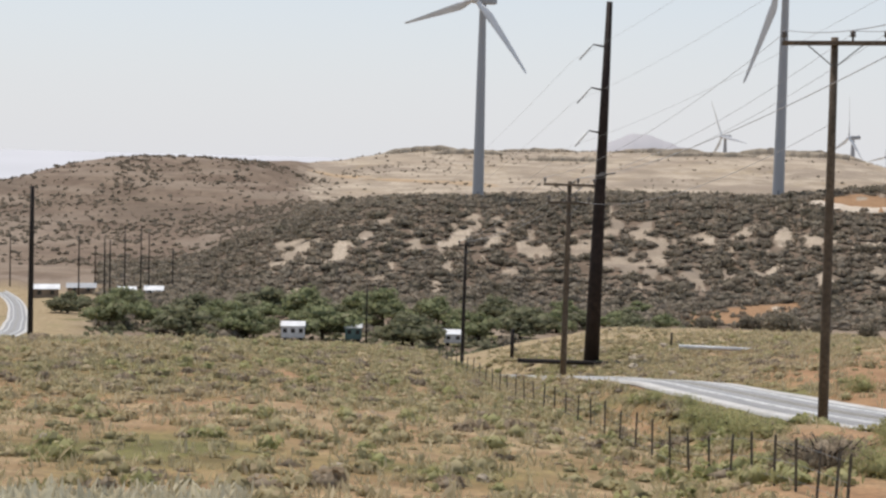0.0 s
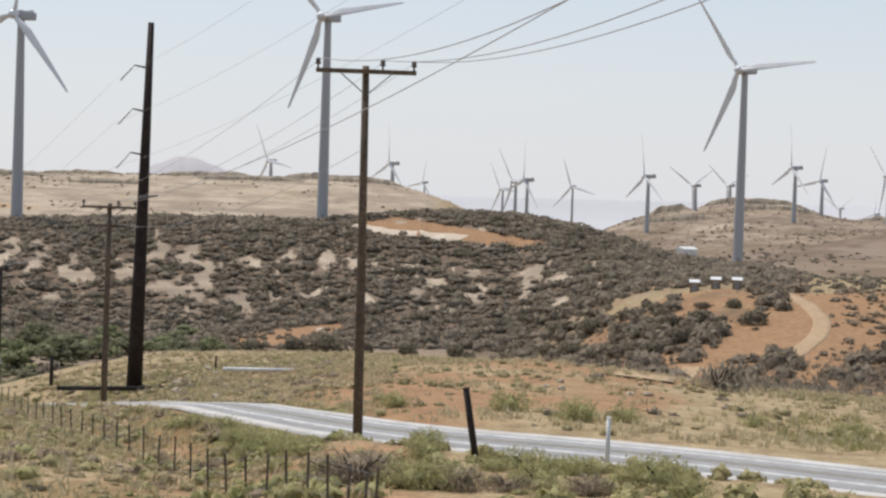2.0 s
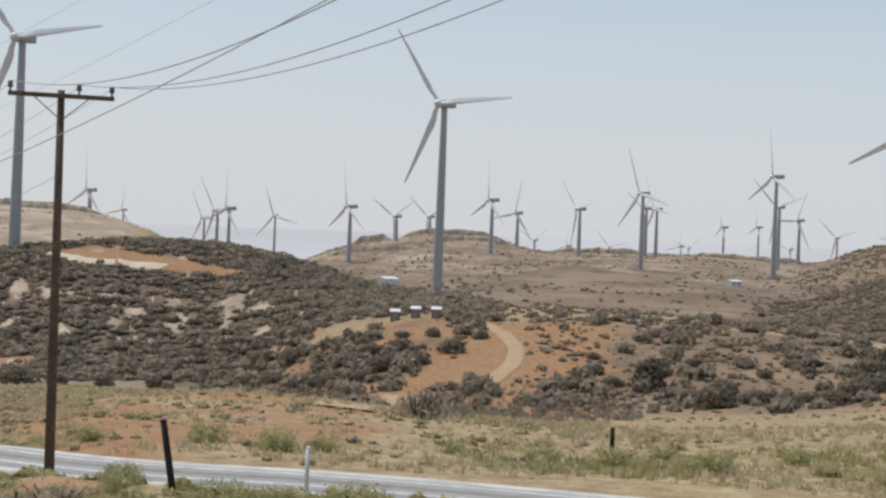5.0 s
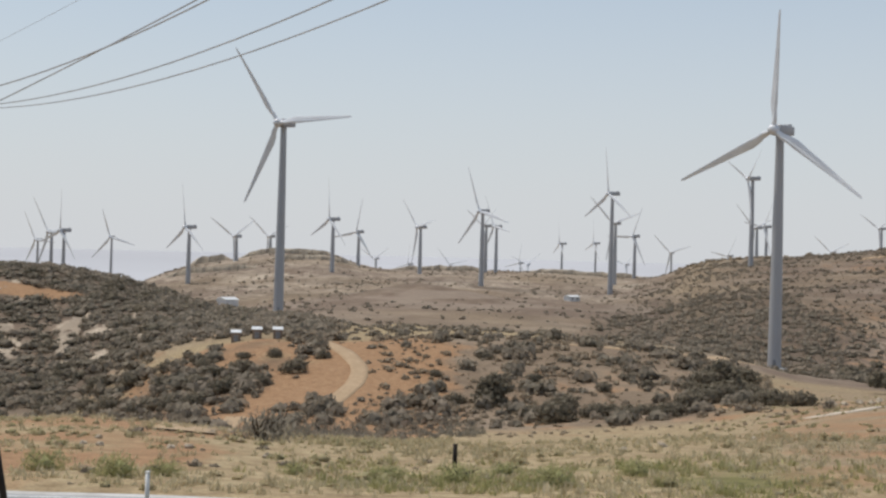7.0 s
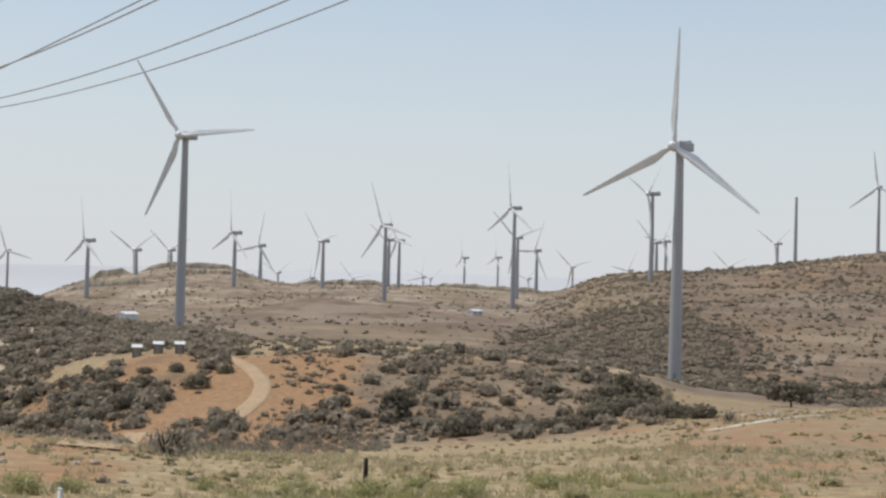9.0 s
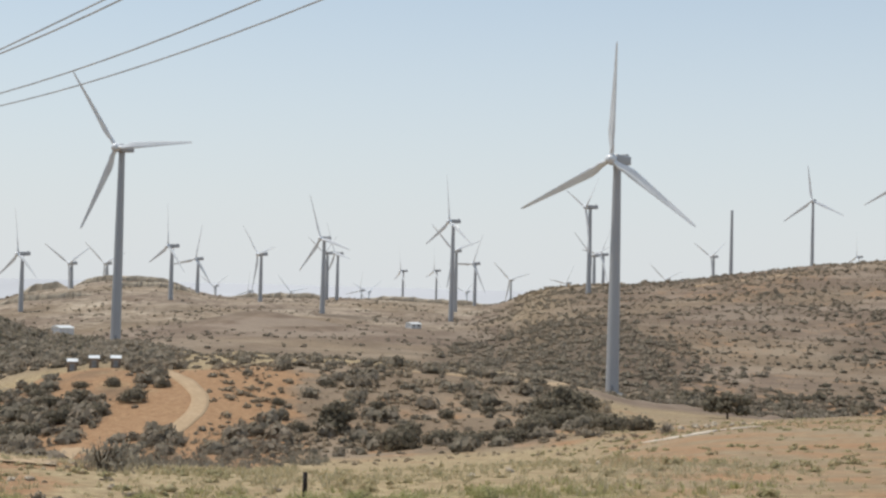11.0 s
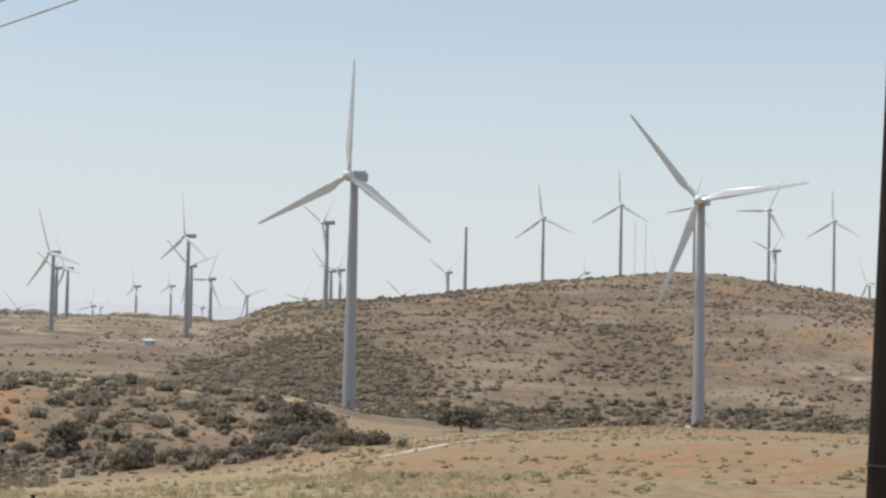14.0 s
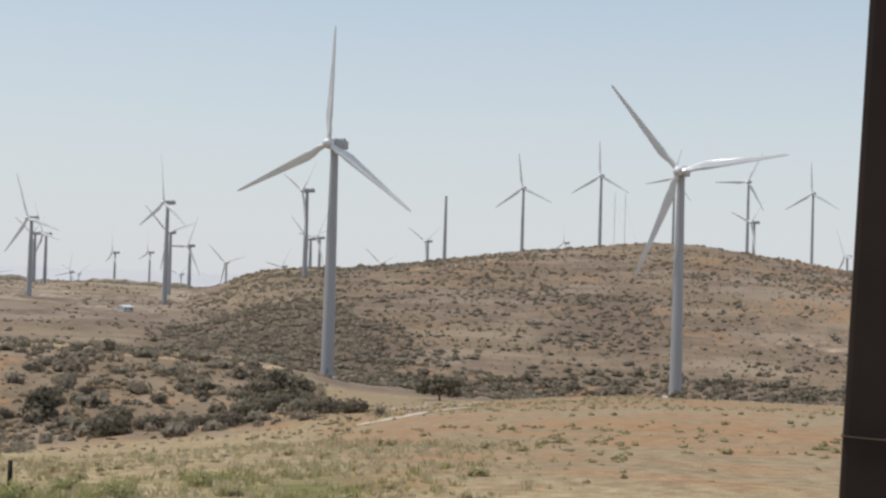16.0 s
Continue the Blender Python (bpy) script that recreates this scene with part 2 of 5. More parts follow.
def vnoise(x, y, scale, seed=0, octaves=3):
    """Smooth value noise in -1..1 on arrays."""
    x, y = np.asarray(x, float), np.asarray(y, float)
    out, amp, tot = np.zeros(np.broadcast(x, y).shape), 1.0, 0.0
    for o in range(octaves):
        u, v = x / scale + 17.3 * o + seed * 5.7, y / scale - 9.1 * o + seed * 3.3
        i, j = np.floor(u), np.floor(v)
        fx, fy = u - i, v - j
        fx, fy = fx * fx * (3 - 2 * fx), fy * fy * (3 - 2 * fy)

        def h(a, c):
            s = np.sin(a * 127.1 + c * 311.7 + seed * 74.7) * 43758.5453
            return s - np.floor(s)
        out += amp * ((h(i, j) * (1 - fx) + h(i + 1, j) * fx) * (1 - fy) + (h(i, j + 1) * (1 - fx) + h(i + 1, j + 1) * fx) * fy)
        tot, amp, scale = tot + amp, amp * 0.5, scale * 0.5
    return out / tot * 2 - 1


# ------------------------------------------------------------------ the land
# Break lines of the land: bearing (degrees right of ahead), distance, height.
FOOT = [(-180, 2, -1.7), (180, 2, -1.7)]
BANK = [(-180, 22, -3.0), (-40, 22, -5.0), (10, 22, -5.4), (16, 22, -5.3), (32, 22, -4.9), (90, 22, -4.9), (180, 22, -3.0)]
SHELF = [(-180, 45, -4), (-40, 45, -6.6), (-16, 45, -6.9), (-6, 45, -7.2), (4, 45, -7.8), (10, 40, -7.6), (14.5, 43, -6.5), (24, 42, -6.75), (38, 42, -6.8), (90, 42, -6.8), (180, 45, -4)]
MEADOW = [(-180, 90, -6), (-40, 75, -8.6), (-16, 74, -8.9), (-10, 76, -9.05), (-5, 86, -10.5), (-1, 105, -13.1), (3, 100, -14.0), (7, 90, -12.6),
          (10, 90, -11.6), (13, 90, -10.6), (22, 90, -9.7), (30, 90, -10.6), (38, 80, -9.9), (46, 80, -9.0), (60, 80, -8.3), (90, 80, -8.3), (180, 90, -6)]
BROW = [(-180, 140, -8), (-40, 120, -17), (-16, 110, -14.5), (-8, 110, -15.5), (0, 135, -17.8), (3, 130, -16.0), (7, 132, -14.3), (13, 135, -14.1),
        (22, 135, -14.5), (30, 150, -18.2), (38, 170, -19.0), (45, 170, -18.5), (52, 170, -14.2), (60, 170, -12.6), (90, 170, -12.6), (180, 140, -8)]
VALE = [(-180, 240, -10), (-40, 230, -27), (-16, 200, -23.5), (-8, 250, -30.5), (0, 270, -33), (8, 340, -38), (20, 340, -36.5), (26, 240, -27), (31, 235, -25.0),
        (38, 245, -25.5), (44, 240, -23), (48, 240, -20.5), (53, 280, -21.5), (58, 290, -19.8), (64, 300, -20.0), (90, 300, -20), (180, 240, -10)]
RISE = [(-180, 400, -12), (-40, 420, -38), (-16, 400, -37.5), (-11, 430, -40), (-5, 400, -37.0), (5, 400, -38.0), (20, 395, -34), (25, 345, -20.0), (28, 335, -16.4), (31, 330, -17.2),
        (36, 335, -15.6), (40, 335, -16.6), (45, 340, -18.5), (49, 400, -26), (54, 420, -31), (60, 420, -33), (90, 420, -32), (180, 400, -12)]
CREST = [(-180, 560, -14), (-40, 600, -42), (-16, 620, -43), (-11, 570, -44), (-8.3, 565, -36), (-6.2, 565, -25), (-4.9, 568, -19.4), (-1.8, 572, -13.0), (1.3, 576, -12.2),
         (7, 575, -9.8), (13, 575, -8.3), (17, 580, -3.9), (20.5, 590, -3.9), (23.4, 600, -9.0), (26.6, 610, -18.5), (29, 620, -21.8), (32, 620, -23.5), (38, 620, -26), (44, 560, -29), (48, 500, -31), (54, 525, -35), (61, 525, -34.5), (68, 525, -35), (90, 525, -35), (180, 560, -14)]
BASIN = [(-180, 900, -20), (-40, 820, -30), (-16, 840, -30), (-8, 840, -26), (-4, 800, -22), (2, 800, -16.5), (10, 800, -16), (17, 820, -20), (22, 900, -45), (26, 900, -32), (30, 900, -24),
         (34, 1000, -16.2), (37, 1000, -20), (42, 950, -25), (46, 900, -10), (54, 950, 2), (61, 950, 6), (68, 950, 2), (90, 950, 0), (180, 900, -20)]
RIM = [(-180, 1500, -10), (-40, 1000, -14), (-16.7, 1000, -18), (-14.7, 1000, -6.5), (-12.6, 1000, 0.5), (-9.4, 1010, 2.5), (-7.3, 1020, 0.8), (-5.8, 1100, -0.5), (-4.5, 1300, 1), (-1.4, 1400, 13.5), (5, 1400, 16.5),
       (14.9, 1400, 18), (16.4, 1380, 11), (18.4, 1350, -3), (21, 1300, -60), (23, 1350, -30), (25, 1700, -8), (28.3, 1800, 10), (31.1, 1800, 10.5), (32.4, 1800, -5), (38, 1900, -3), (43.5, 1900, -7.5),
       (44.9, 1800, 15), (46.7, 1700, 18.5), (48.4, 1500, 18), (51.9, 1400, 27), (55, 1400, 37), (58.3, 1400, 46.5), (61.5, 1400, 50), (64, 1400, 44), (67, 1400, 31), (72, 1400, 15), (180, 1500, -10)]
PLAIN = [(-180, 2300, -40), (-40, 2300, -75), (3, 2300, -80), (18, 2300, -85), (30, 2500, -85), (44, 2500, -85), (60, 2300, -75), (90, 2300, -60), (180, 2300, -40)]
HORIZON = [(-180, 4900, -10), (-50, 4900, -110), (95, 4900, -110), (180, 4900, -10)]
LINES = [np.array(q, float) for q in (FOOT, BANK, SHELF, MEADOW, BROW, VALE, RISE, CREST, BASIN, RIM, PLAIN, HORIZON)]


def smooth_line(q, a):
    """Distance and height of a break line at the bearings a, rounded a little."""
    d, z = np.zeros_like(a), np.zeros_like(a)
    for off, w in ((-0.7, 0.2), (-0.35, 0.2), (0, 0.2), (0.35, 0.2), (0.7, 0.2)):
        b_ = (a + off + 180) % 360 - 180
        d += w * np.interp(b_, q[:, 0], q[:, 1])
        z += w * np.interp(b_, q[:, 0], q[:, 2])
    return d, z


# the paved road: plan points (x, y), from beside the camera's hill down into the vale
ROAD = [(66, 2), (41.2, 15.0), (30.5, 24.6), (23.2, 31.8), (18.0, 37.1), (13.0, 42.4), (10.7, 50), (10.1, 60), (9.7, 71), (9.1, 81), (7.6, 90), (4.2, 104), (-3, 122), (-14, 145), (-30, 166), (-44, 172), (-55, 186), (-62, 214), (-72, 250), (-86, 300), (-112, 385), (-150, 480)]
ROAD_HALF = 1.75


def rounded(points, step=1.0):
    """Catmull-Rom through plan points."""
    p = [Vector(q) for q in points]
    p = [p[0] * 2 - p[1]] + p + [p[-1] * 2 - p[-2]]
    out = []
    for i in range(1, len(p) - 2):
        k = max(2, int((p[i + 1] - p[i]).length / step))
        for j in range(k):
            t = j / k
            out.append(0.5 * ((2 * p[i]) + (p[i + 1] - p[i - 1]) * t + (2 * p[i - 1] - 5 * p[i] + 4 * p[i + 1] - p[i + 2]) * t * t + (3 * p[i] - p[i - 1] - 3 * p[i + 1] + p[i + 2]) * t ** 3))
    return np.array([tuple(q) for q in out + [p[-2]]])


ROAD_LINE = rounded(ROAD, 1.5)


def raw_height(x, y):
    a, d = np.degrees(np.arctan2(x, y)), np.maximum(np.hypot(x, y), 2.0)
    ks = [smooth_line(q, a) for q in LINES]
    ds, zs = np.stack([k[0] for k in ks]), np.stack([k[1] for k in ks])
    slopes = (zs[1:] - zs[:-1]) / (ds[1:] - ds[:-1])
    m = np.zeros_like(zs)
    m[1:-1] = np.where(slopes[1:] * slopes[:-1] > 0, 2 * slopes[1:] * slopes[:-1] / (slopes[1:] + slopes[:-1] + np.where(slopes[1:] + slopes[:-1] == 0, 1e-9, 0)), 0.0)
    out = np.zeros_like(d)
    for k in range(len(ds) - 1):
        hit = (d >= ds[k]) & (d <= ds[k + 1])
        h = ds[k + 1] - ds[k]
        t = np.clip((d - ds[k]) / h, 0, 1)
        v = (2 * t ** 3 - 3 * t ** 2 + 1) * zs[k] + (t ** 3 - 2 * t ** 2 + t) * h * m[k] + (-2 * t ** 3 + 3 * t ** 2) * zs[k + 1] + (t ** 3 - t ** 2) * h * m[k + 1]
        out = np.where(hit, v, out)
    return out


def road_gap(x, y):
    """Distance to the road's middle, and the index of the nearest point on it."""
    x, y = np.asarray(x, float), np.asarray(y, float)
    best, idx = np.full(x.shape, 1e9), np.zeros(x.shape, int)
    for i, (u, v) in enumerate(ROAD_LINE):
        g = (x - u) ** 2 + (y - v) ** 2
        hit = g < best
        best, idx = np.where(hit, g, best), np.where(hit, i, idx)
    return np.sqrt(best), idx


ROAD_Z = raw_height(ROAD_LINE[:, 0], ROAD_LINE[:, 1])
grade = np.interp(ROAD_LINE[:, 1], [2, 25, 33, 38, 43.6, 50.5, 60, 72, 81, 90, 104, 122, 150], [-6.9, -6.95, -6.8, -6.68, -6.82, -7.42, -8.55, -10.2, -11.5, -12.75, -14.7, -17.8, -22.5])
ROAD_Z = np.where(ROAD_LINE[:, 1] < 135, grade, ROAD_Z)
ROAD_Z = np.convolve(np.pad(ROAD_Z, 8, mode="edge"), np.ones(17) / 17, mode="valid")


def height(x, y):
    x, y = np.atleast_1d(np.asarray(x, float)), np.atleast_1d(np.asarray(y, float))
    d = np.hypot(x, y)
    z = raw_height(x, y)
    rough = np.clip((d - 6) / 30, 0, 1) * np.clip(0.05 + d * 0.0022, 0, 2.2)
    z = z + vnoise(x, y, 9.0, 3, 3) * np.minimum(rough, 0.3) + vnoise(x, y, 60.0, 4, 4) * np.clip((d - 150) / 200, 0, 1) * np.clip(d * 0.0028, 0, 3.0)
    # the pale hump in the basin
    z = z + 9.0 * np.exp(-((x - 925 * math.sin(radians(34.7))) / 44) ** 2 - ((y - 925 * math.cos(radians(34.7))) / 60) ** 2)
    # gullies on the shrub hill and on the far ridge
    a = np.degrees(np.arctan2(x, y))
    gully = vnoise(a * 9.0, d * 0.045, 9.0, 8, 3)
    z = z + gully * 2.2 * np.clip((d - 380) / 60, 0, 1) * np.clip((575 - d) / 60, 0, 1)
    near = d < 420
    if near.any():
        g, i = np.full(x.shape, 99.0), np.zeros(x.shape, int)
        g[near], i[near] = road_gap(x[near], y[near])
        w = np.clip((g - ROAD_HALF - 0.8) / 3.0, 0, 1)
        w = w * w * (3 - 2 * w)
        z = np.where(g < 10, z * w + (ROAD_Z[i] - 0.06) * (1 - w), z)
    return z


def on(a, d, up=0.0):
    """The place on the ground at a bearing and a distance."""
    x, y = d * math.sin(radians(a)), d * math.cos(radians(a))
    return Vector((x, y, float(height(x, y)[0]) + up))


def bell(v, lo, hi, soft):
    return np.clip((v - lo) / soft + 0.5, 0, 1) * np.clip((hi - v) / soft + 0.5, 0, 1)


def rise(x, y, d):
    """Elevation of the ground seen from the viewpoint, in degrees."""
    return np.degrees(np.arctan2(height(x, y), np.maximum(d, 1.0)))


def within(a, e, ring):
    """1 inside a patch of land given by its corners (bearing, elevation), 0 outside."""
    odd = np.zeros(np.shape(a), bool)
    for (a0, e0), (a1, e1) in zip(ring, ring[1:] + ring[:1]):
        if e0 != e1:
            odd ^= ((e0 > e) != (e1 > e)) & (a < (a1 - a0) * (e - e0) / (e1 - e0) + a0)
    return odd.astype(float)


def ragged(x, y, a, e, ring, wide=0.7, tall=0.3):
    """The same with an uneven edge."""
    u, v = vnoise(x, y, 45.0, 81, 4), vnoise(x, y, 45.0, 82, 4)
    return within(a + wide * u, e + tall * v, ring)


# bare patches on the shrub hill: bearing, elevation, half width, half height
SCARPS_WEST = [(-6.14, -3.8, .55, .26), (-5.06, -3.03, .6, .28), (-3.96, -3.5, .4, .5), (-3.1, -2.75, .7, .3), (-2.2, -2.2, .5, .25), (-1.0, -2.98, .35, .3), (-5.46, -5.0, .7, .2), (-0.19, -4.72, .35, .5),
               (0.64, -2.72, .4, .3), (1.97, -2.91, .45, .28), (3.28, -2.85, .5, .4), (5.5, -3.0, .45, .32), (6.76, -2.2, .4, .3), (7.8, -2.25, .6, .42), (6.8, -3.5, .75, .28)]
SCARPS_EAST = [(8.55, -2.9, .28, .5), (7.4, -3.75, .4, .3), (9.75, -2.4, .5, .26), (9.62, -3.85, .35, .22), (11.6, -2.24, .6, .24), (11.0, -3.05, .4, .26), (13.1, -2.3, .35, .42), (12.9, -3.55, .35, .2), (15.05, -2.3, .25, .2),
               (17.2, -3.25, .85, .24), (18.76, -2.72, .85, .26), (18.8, -3.55, .6, .32), (20.9, -3.4, .35, .3), (21.05, -2.54, .35, .2), (22.4, -2.66, .45, .22), (22.3, -3.7, .5, .26), (20.0, -2.98, .3, .16), (21.8, -4.85, .3, .3)]
CUT_BANK = [(14.0, -0.95), (15.74, -0.62), (18.79, -0.98), (21.66, -1.40), (20.79, -1.66), (18.38, -1.46), (15.33, -1.30)]
FOOT_BANK = [(8.35, -5.73), (10.19, -5.27), (11.86, -5.02), (13.76, -4.78), (13.98, -4.92), (12.3, -5.61), (10.21, -5.87)]
KNOLL_BARE = [(25.3, -6.62), (27.17, -5.7), (28.33, -5.25), (29.0, -4.8), (29.47, -4.05), (30.53, -3.59), (31.0, -2.9), (32.48, -3.3), (34.0, -3.5), (34.04, -4.7), (33.2, -5.1), (31.02, -5.31), (29.53, -5.88), (27.41, -6.55)]
KNOLL_STRIP = [(21.5, -4.4), (22.4, -3.65), (23.4, -3.35), (25.19, -2.95), (27.3, -2.65), (27.3, -3.3), (25.41, -3.75), (23.55, -4.4)]
DEAD_PATCH = [(27.74, -6.76), (28.89, -6.21), (30.16, -5.44), (31.9, -5.38), (36.9, -5.3), (37.1, -6.5), (32.37, -6.9), (31.73, -7.13), (28.5, -7.17)]
RIDGE_DARK = [(40.3, -2.5), (43.0, -1.5), (46.0, -0.6), (48.5, -0.7), (51.0, -1.5), (51.6, -2.8), (49.3, -3.3), (45.0, -3.2), (42.0, -3.0)]
RIDGE_SEAM = [(56.95, -0.05), (58.89, 0.45), (60.87, -0.79), (60.9, -2.09), (58.98, -2.6), (56.13, -1.83)]
RIDGE_PALE = [(53.3, -3.3), (53.7, -2.5), (55.5, -2.3), (56.2, -2.9), (54.9, -3.6)]
RIDGE_SPUR = [(61.3, -1.65), (64.1, -1.1), (67.6, -0.35), (71, 0.2), (71, -1.8), (67.6, -1.9), (64.5, -2.4), (61.8, -2.9)]
RIDGE_GULLY = [(64.0, -0.3), (64.4, 0.6), (65.2, 0.5), (65.1, -0.65), (64.4, -0.8)]


def scarps(x, y, a, d):
    """Bare steep earth across the face of the shrub hill: 1 on it, 0 off it."""
    e = rise(x, y, d)
    rag = vnoise(x, y, 9.0, 21, 3)
    fine = vnoise(a * 7.85 + 1.6 * e, e * 4.0, 2.6, 23, 3)
    best = np.full(np.shape(a), -9.0)
    for a0, e0, w, h in SCARPS_WEST + SCARPS_EAST:
        u, v = a - a0, e - e0
        v = v - 0.35 * u                      # the patches climb to the right
        best = np.maximum(best, 1 - (u / w) ** 2 - (v / h) ** 2)
    best = np.maximum(best, fine * 1.3 - 0.95 + 0.5 * bell(e, -4.2, -2.0, 0.5))
    return np.clip((np.maximum(best, -1.2) + 1.1 * rag + 0.6 * fine - 0.12) / 0.25, 0, 1) * bell(d, 372, 556, 8) * bell(a, -9, 26, 1)


def orange_cut(x, y, a, d):
    e = rise(x, y, d)
    return np.maximum(within(a, e, CUT_BANK) * bell(d, 480, 605, 4), within(a, e, FOOT_BANK) * bell(d, 300, 470, 8))


def soil(x, y):
    """Weights of green grass, orange earth and pale sand; far off, the pale weight also imitates haze."""
    a, d = np.degrees(np.arctan2(x, y)), np.hypot(x, y)
    p, q = vnoise(x, y, 14.0, 11, 4), vnoise(x, y, 40.0, 12, 4)
    e = rise(x, y, d)
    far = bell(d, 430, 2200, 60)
    g = 0.42 * bell(d, 10, 125, 20) * bell(a, -40, 14, 4) + 0.45 * bell(a, 33, 51, 8) * bell(d, 46, 68, 10) + 0.3 * bell(a, 10, 34, 4) * bell(d, 40, 60, 8) + 0.35 * bell(d, 180, 330, 40) * bell(a, -20, 8, 4)
    g = g + 0.25 * p * (g > 0.05)
    o = 0.52 * bell(d, 8, 70, 20) * bell(a, -40, 20, 6) + 0.56 * bell(a, 9, 28, 4) * bell(d, 50, 112, 15) + 0.85 * bell(a, 22, 35, 3) * bell(d, 95, 330, 30) + 0.2 * bell(d, 330, 620, 40) * bell(a, -15, 30, 5)
    o = o + 0.26 * bell(a, 33, 47, 3) * bell(d, 170, 340, 40) + 0.42 * bell(a, 47, 90, 4) * bell(d, 50, 320, 12) + (0.29 + 0.32 * vnoise(x, y, 70.0, 48, 4)) * bell(a, 46, 90, 9) * bell(d, 380, 1600, 80) + 0.95 * orange_cut(x, y, a, d)
    o = o + 0.25 * q * (o > 0.05)
    # basin (22 to 44 degrees): part of its pale weight stands in for haze
    s = 0.75 * bell(d, 620, 1500, 60) * bell(a, -5.5, 17.5, 1.5) + 0.95 * scarps(x, y, a, d) * bell(d, 350, 560, 10) + 0.44 * bell(a, 22, 44, 3) * bell(d, 1000, 2300, 200) + 0.22 * bell(a, 31.5, 37.5, 1.5) * bell(d, 860, 1010, 40)
    s = s + far * (0.12 * ragged(x, y, a, e, RIDGE_GULLY) + 0.2 * ragged(x, y, a, e, RIDGE_PALE) + 0.2 * ragged(x, y, a, e, RIDGE_SPUR)) + 0.22 * bell(d, 225, 335, 10) * np.clip(vnoise(x, y, 11.0, 49, 3) * 3, 0, 1) * bell(a, 33.5, 47, 2)
    s = s + 0.3 * q * (s > 0.05) + 0.15 * bell(d, 100, 140, 15) * bell(a, 4, 25, 4) + 0.3 * bell(d, 118, 136, 6) * bell(a, 5, 29, 3)
    # past 2.3 km: pale playa, with distance haze put into the colour
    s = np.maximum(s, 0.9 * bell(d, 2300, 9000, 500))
    w = np.maximum.reduce([0.4 * bell(a, 48, 90, 5) * bell(d, 62, 330, 14), np.clip(0.95 + 0.5 * vnoise(x, y, 120.0, 46, 3), 0.75, 1) * bell(a, 44, 90, 8) * bell(d, 345, 2200, 40), np.clip(0.95 + 0.5 * vnoise(x, y, 150.0, 47, 3), 0.6, 1) * bell(a, 19, 45, 3) * bell(d, 560, 2200, 80), bell(a, -40, -4.5, 1) * bell(d, 480, 1200, 60), 0.8 * bell(a, 33.5, 47, 3) * bell(d, 225, 350, 20), 0.9 * bell(a, -13.5, 12, 2) * bell(d, 190, 430, 30), 0.95 * bell(a, -12, 30, 4) * bell(d, 350, 620, 30)])
    return np.clip(np.stack([g, o, s, w], -1), 0, 1)


def brush_dark(x, y):
    """Darker ground tone: under dense brush on the hills and in patches on far slopes."""
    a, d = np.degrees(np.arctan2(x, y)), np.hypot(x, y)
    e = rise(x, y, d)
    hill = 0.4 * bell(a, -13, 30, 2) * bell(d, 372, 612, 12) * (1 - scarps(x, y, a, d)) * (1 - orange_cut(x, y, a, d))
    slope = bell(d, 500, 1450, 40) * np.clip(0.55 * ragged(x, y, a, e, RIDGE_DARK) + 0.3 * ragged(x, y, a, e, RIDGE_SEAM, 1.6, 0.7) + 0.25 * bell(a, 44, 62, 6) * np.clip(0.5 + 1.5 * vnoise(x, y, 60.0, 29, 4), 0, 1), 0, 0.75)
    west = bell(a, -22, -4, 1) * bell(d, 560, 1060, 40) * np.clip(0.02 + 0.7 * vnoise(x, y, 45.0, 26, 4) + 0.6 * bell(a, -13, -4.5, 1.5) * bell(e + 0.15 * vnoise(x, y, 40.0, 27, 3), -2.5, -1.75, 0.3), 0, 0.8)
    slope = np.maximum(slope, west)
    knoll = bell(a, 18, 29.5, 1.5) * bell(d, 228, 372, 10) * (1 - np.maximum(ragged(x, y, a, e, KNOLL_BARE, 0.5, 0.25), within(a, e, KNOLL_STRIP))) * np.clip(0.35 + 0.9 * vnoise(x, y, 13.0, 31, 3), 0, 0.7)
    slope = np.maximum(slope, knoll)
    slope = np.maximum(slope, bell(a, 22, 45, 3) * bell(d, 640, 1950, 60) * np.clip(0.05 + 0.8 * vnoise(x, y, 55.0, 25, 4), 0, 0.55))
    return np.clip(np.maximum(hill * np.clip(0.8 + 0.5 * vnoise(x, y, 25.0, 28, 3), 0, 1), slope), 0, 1)


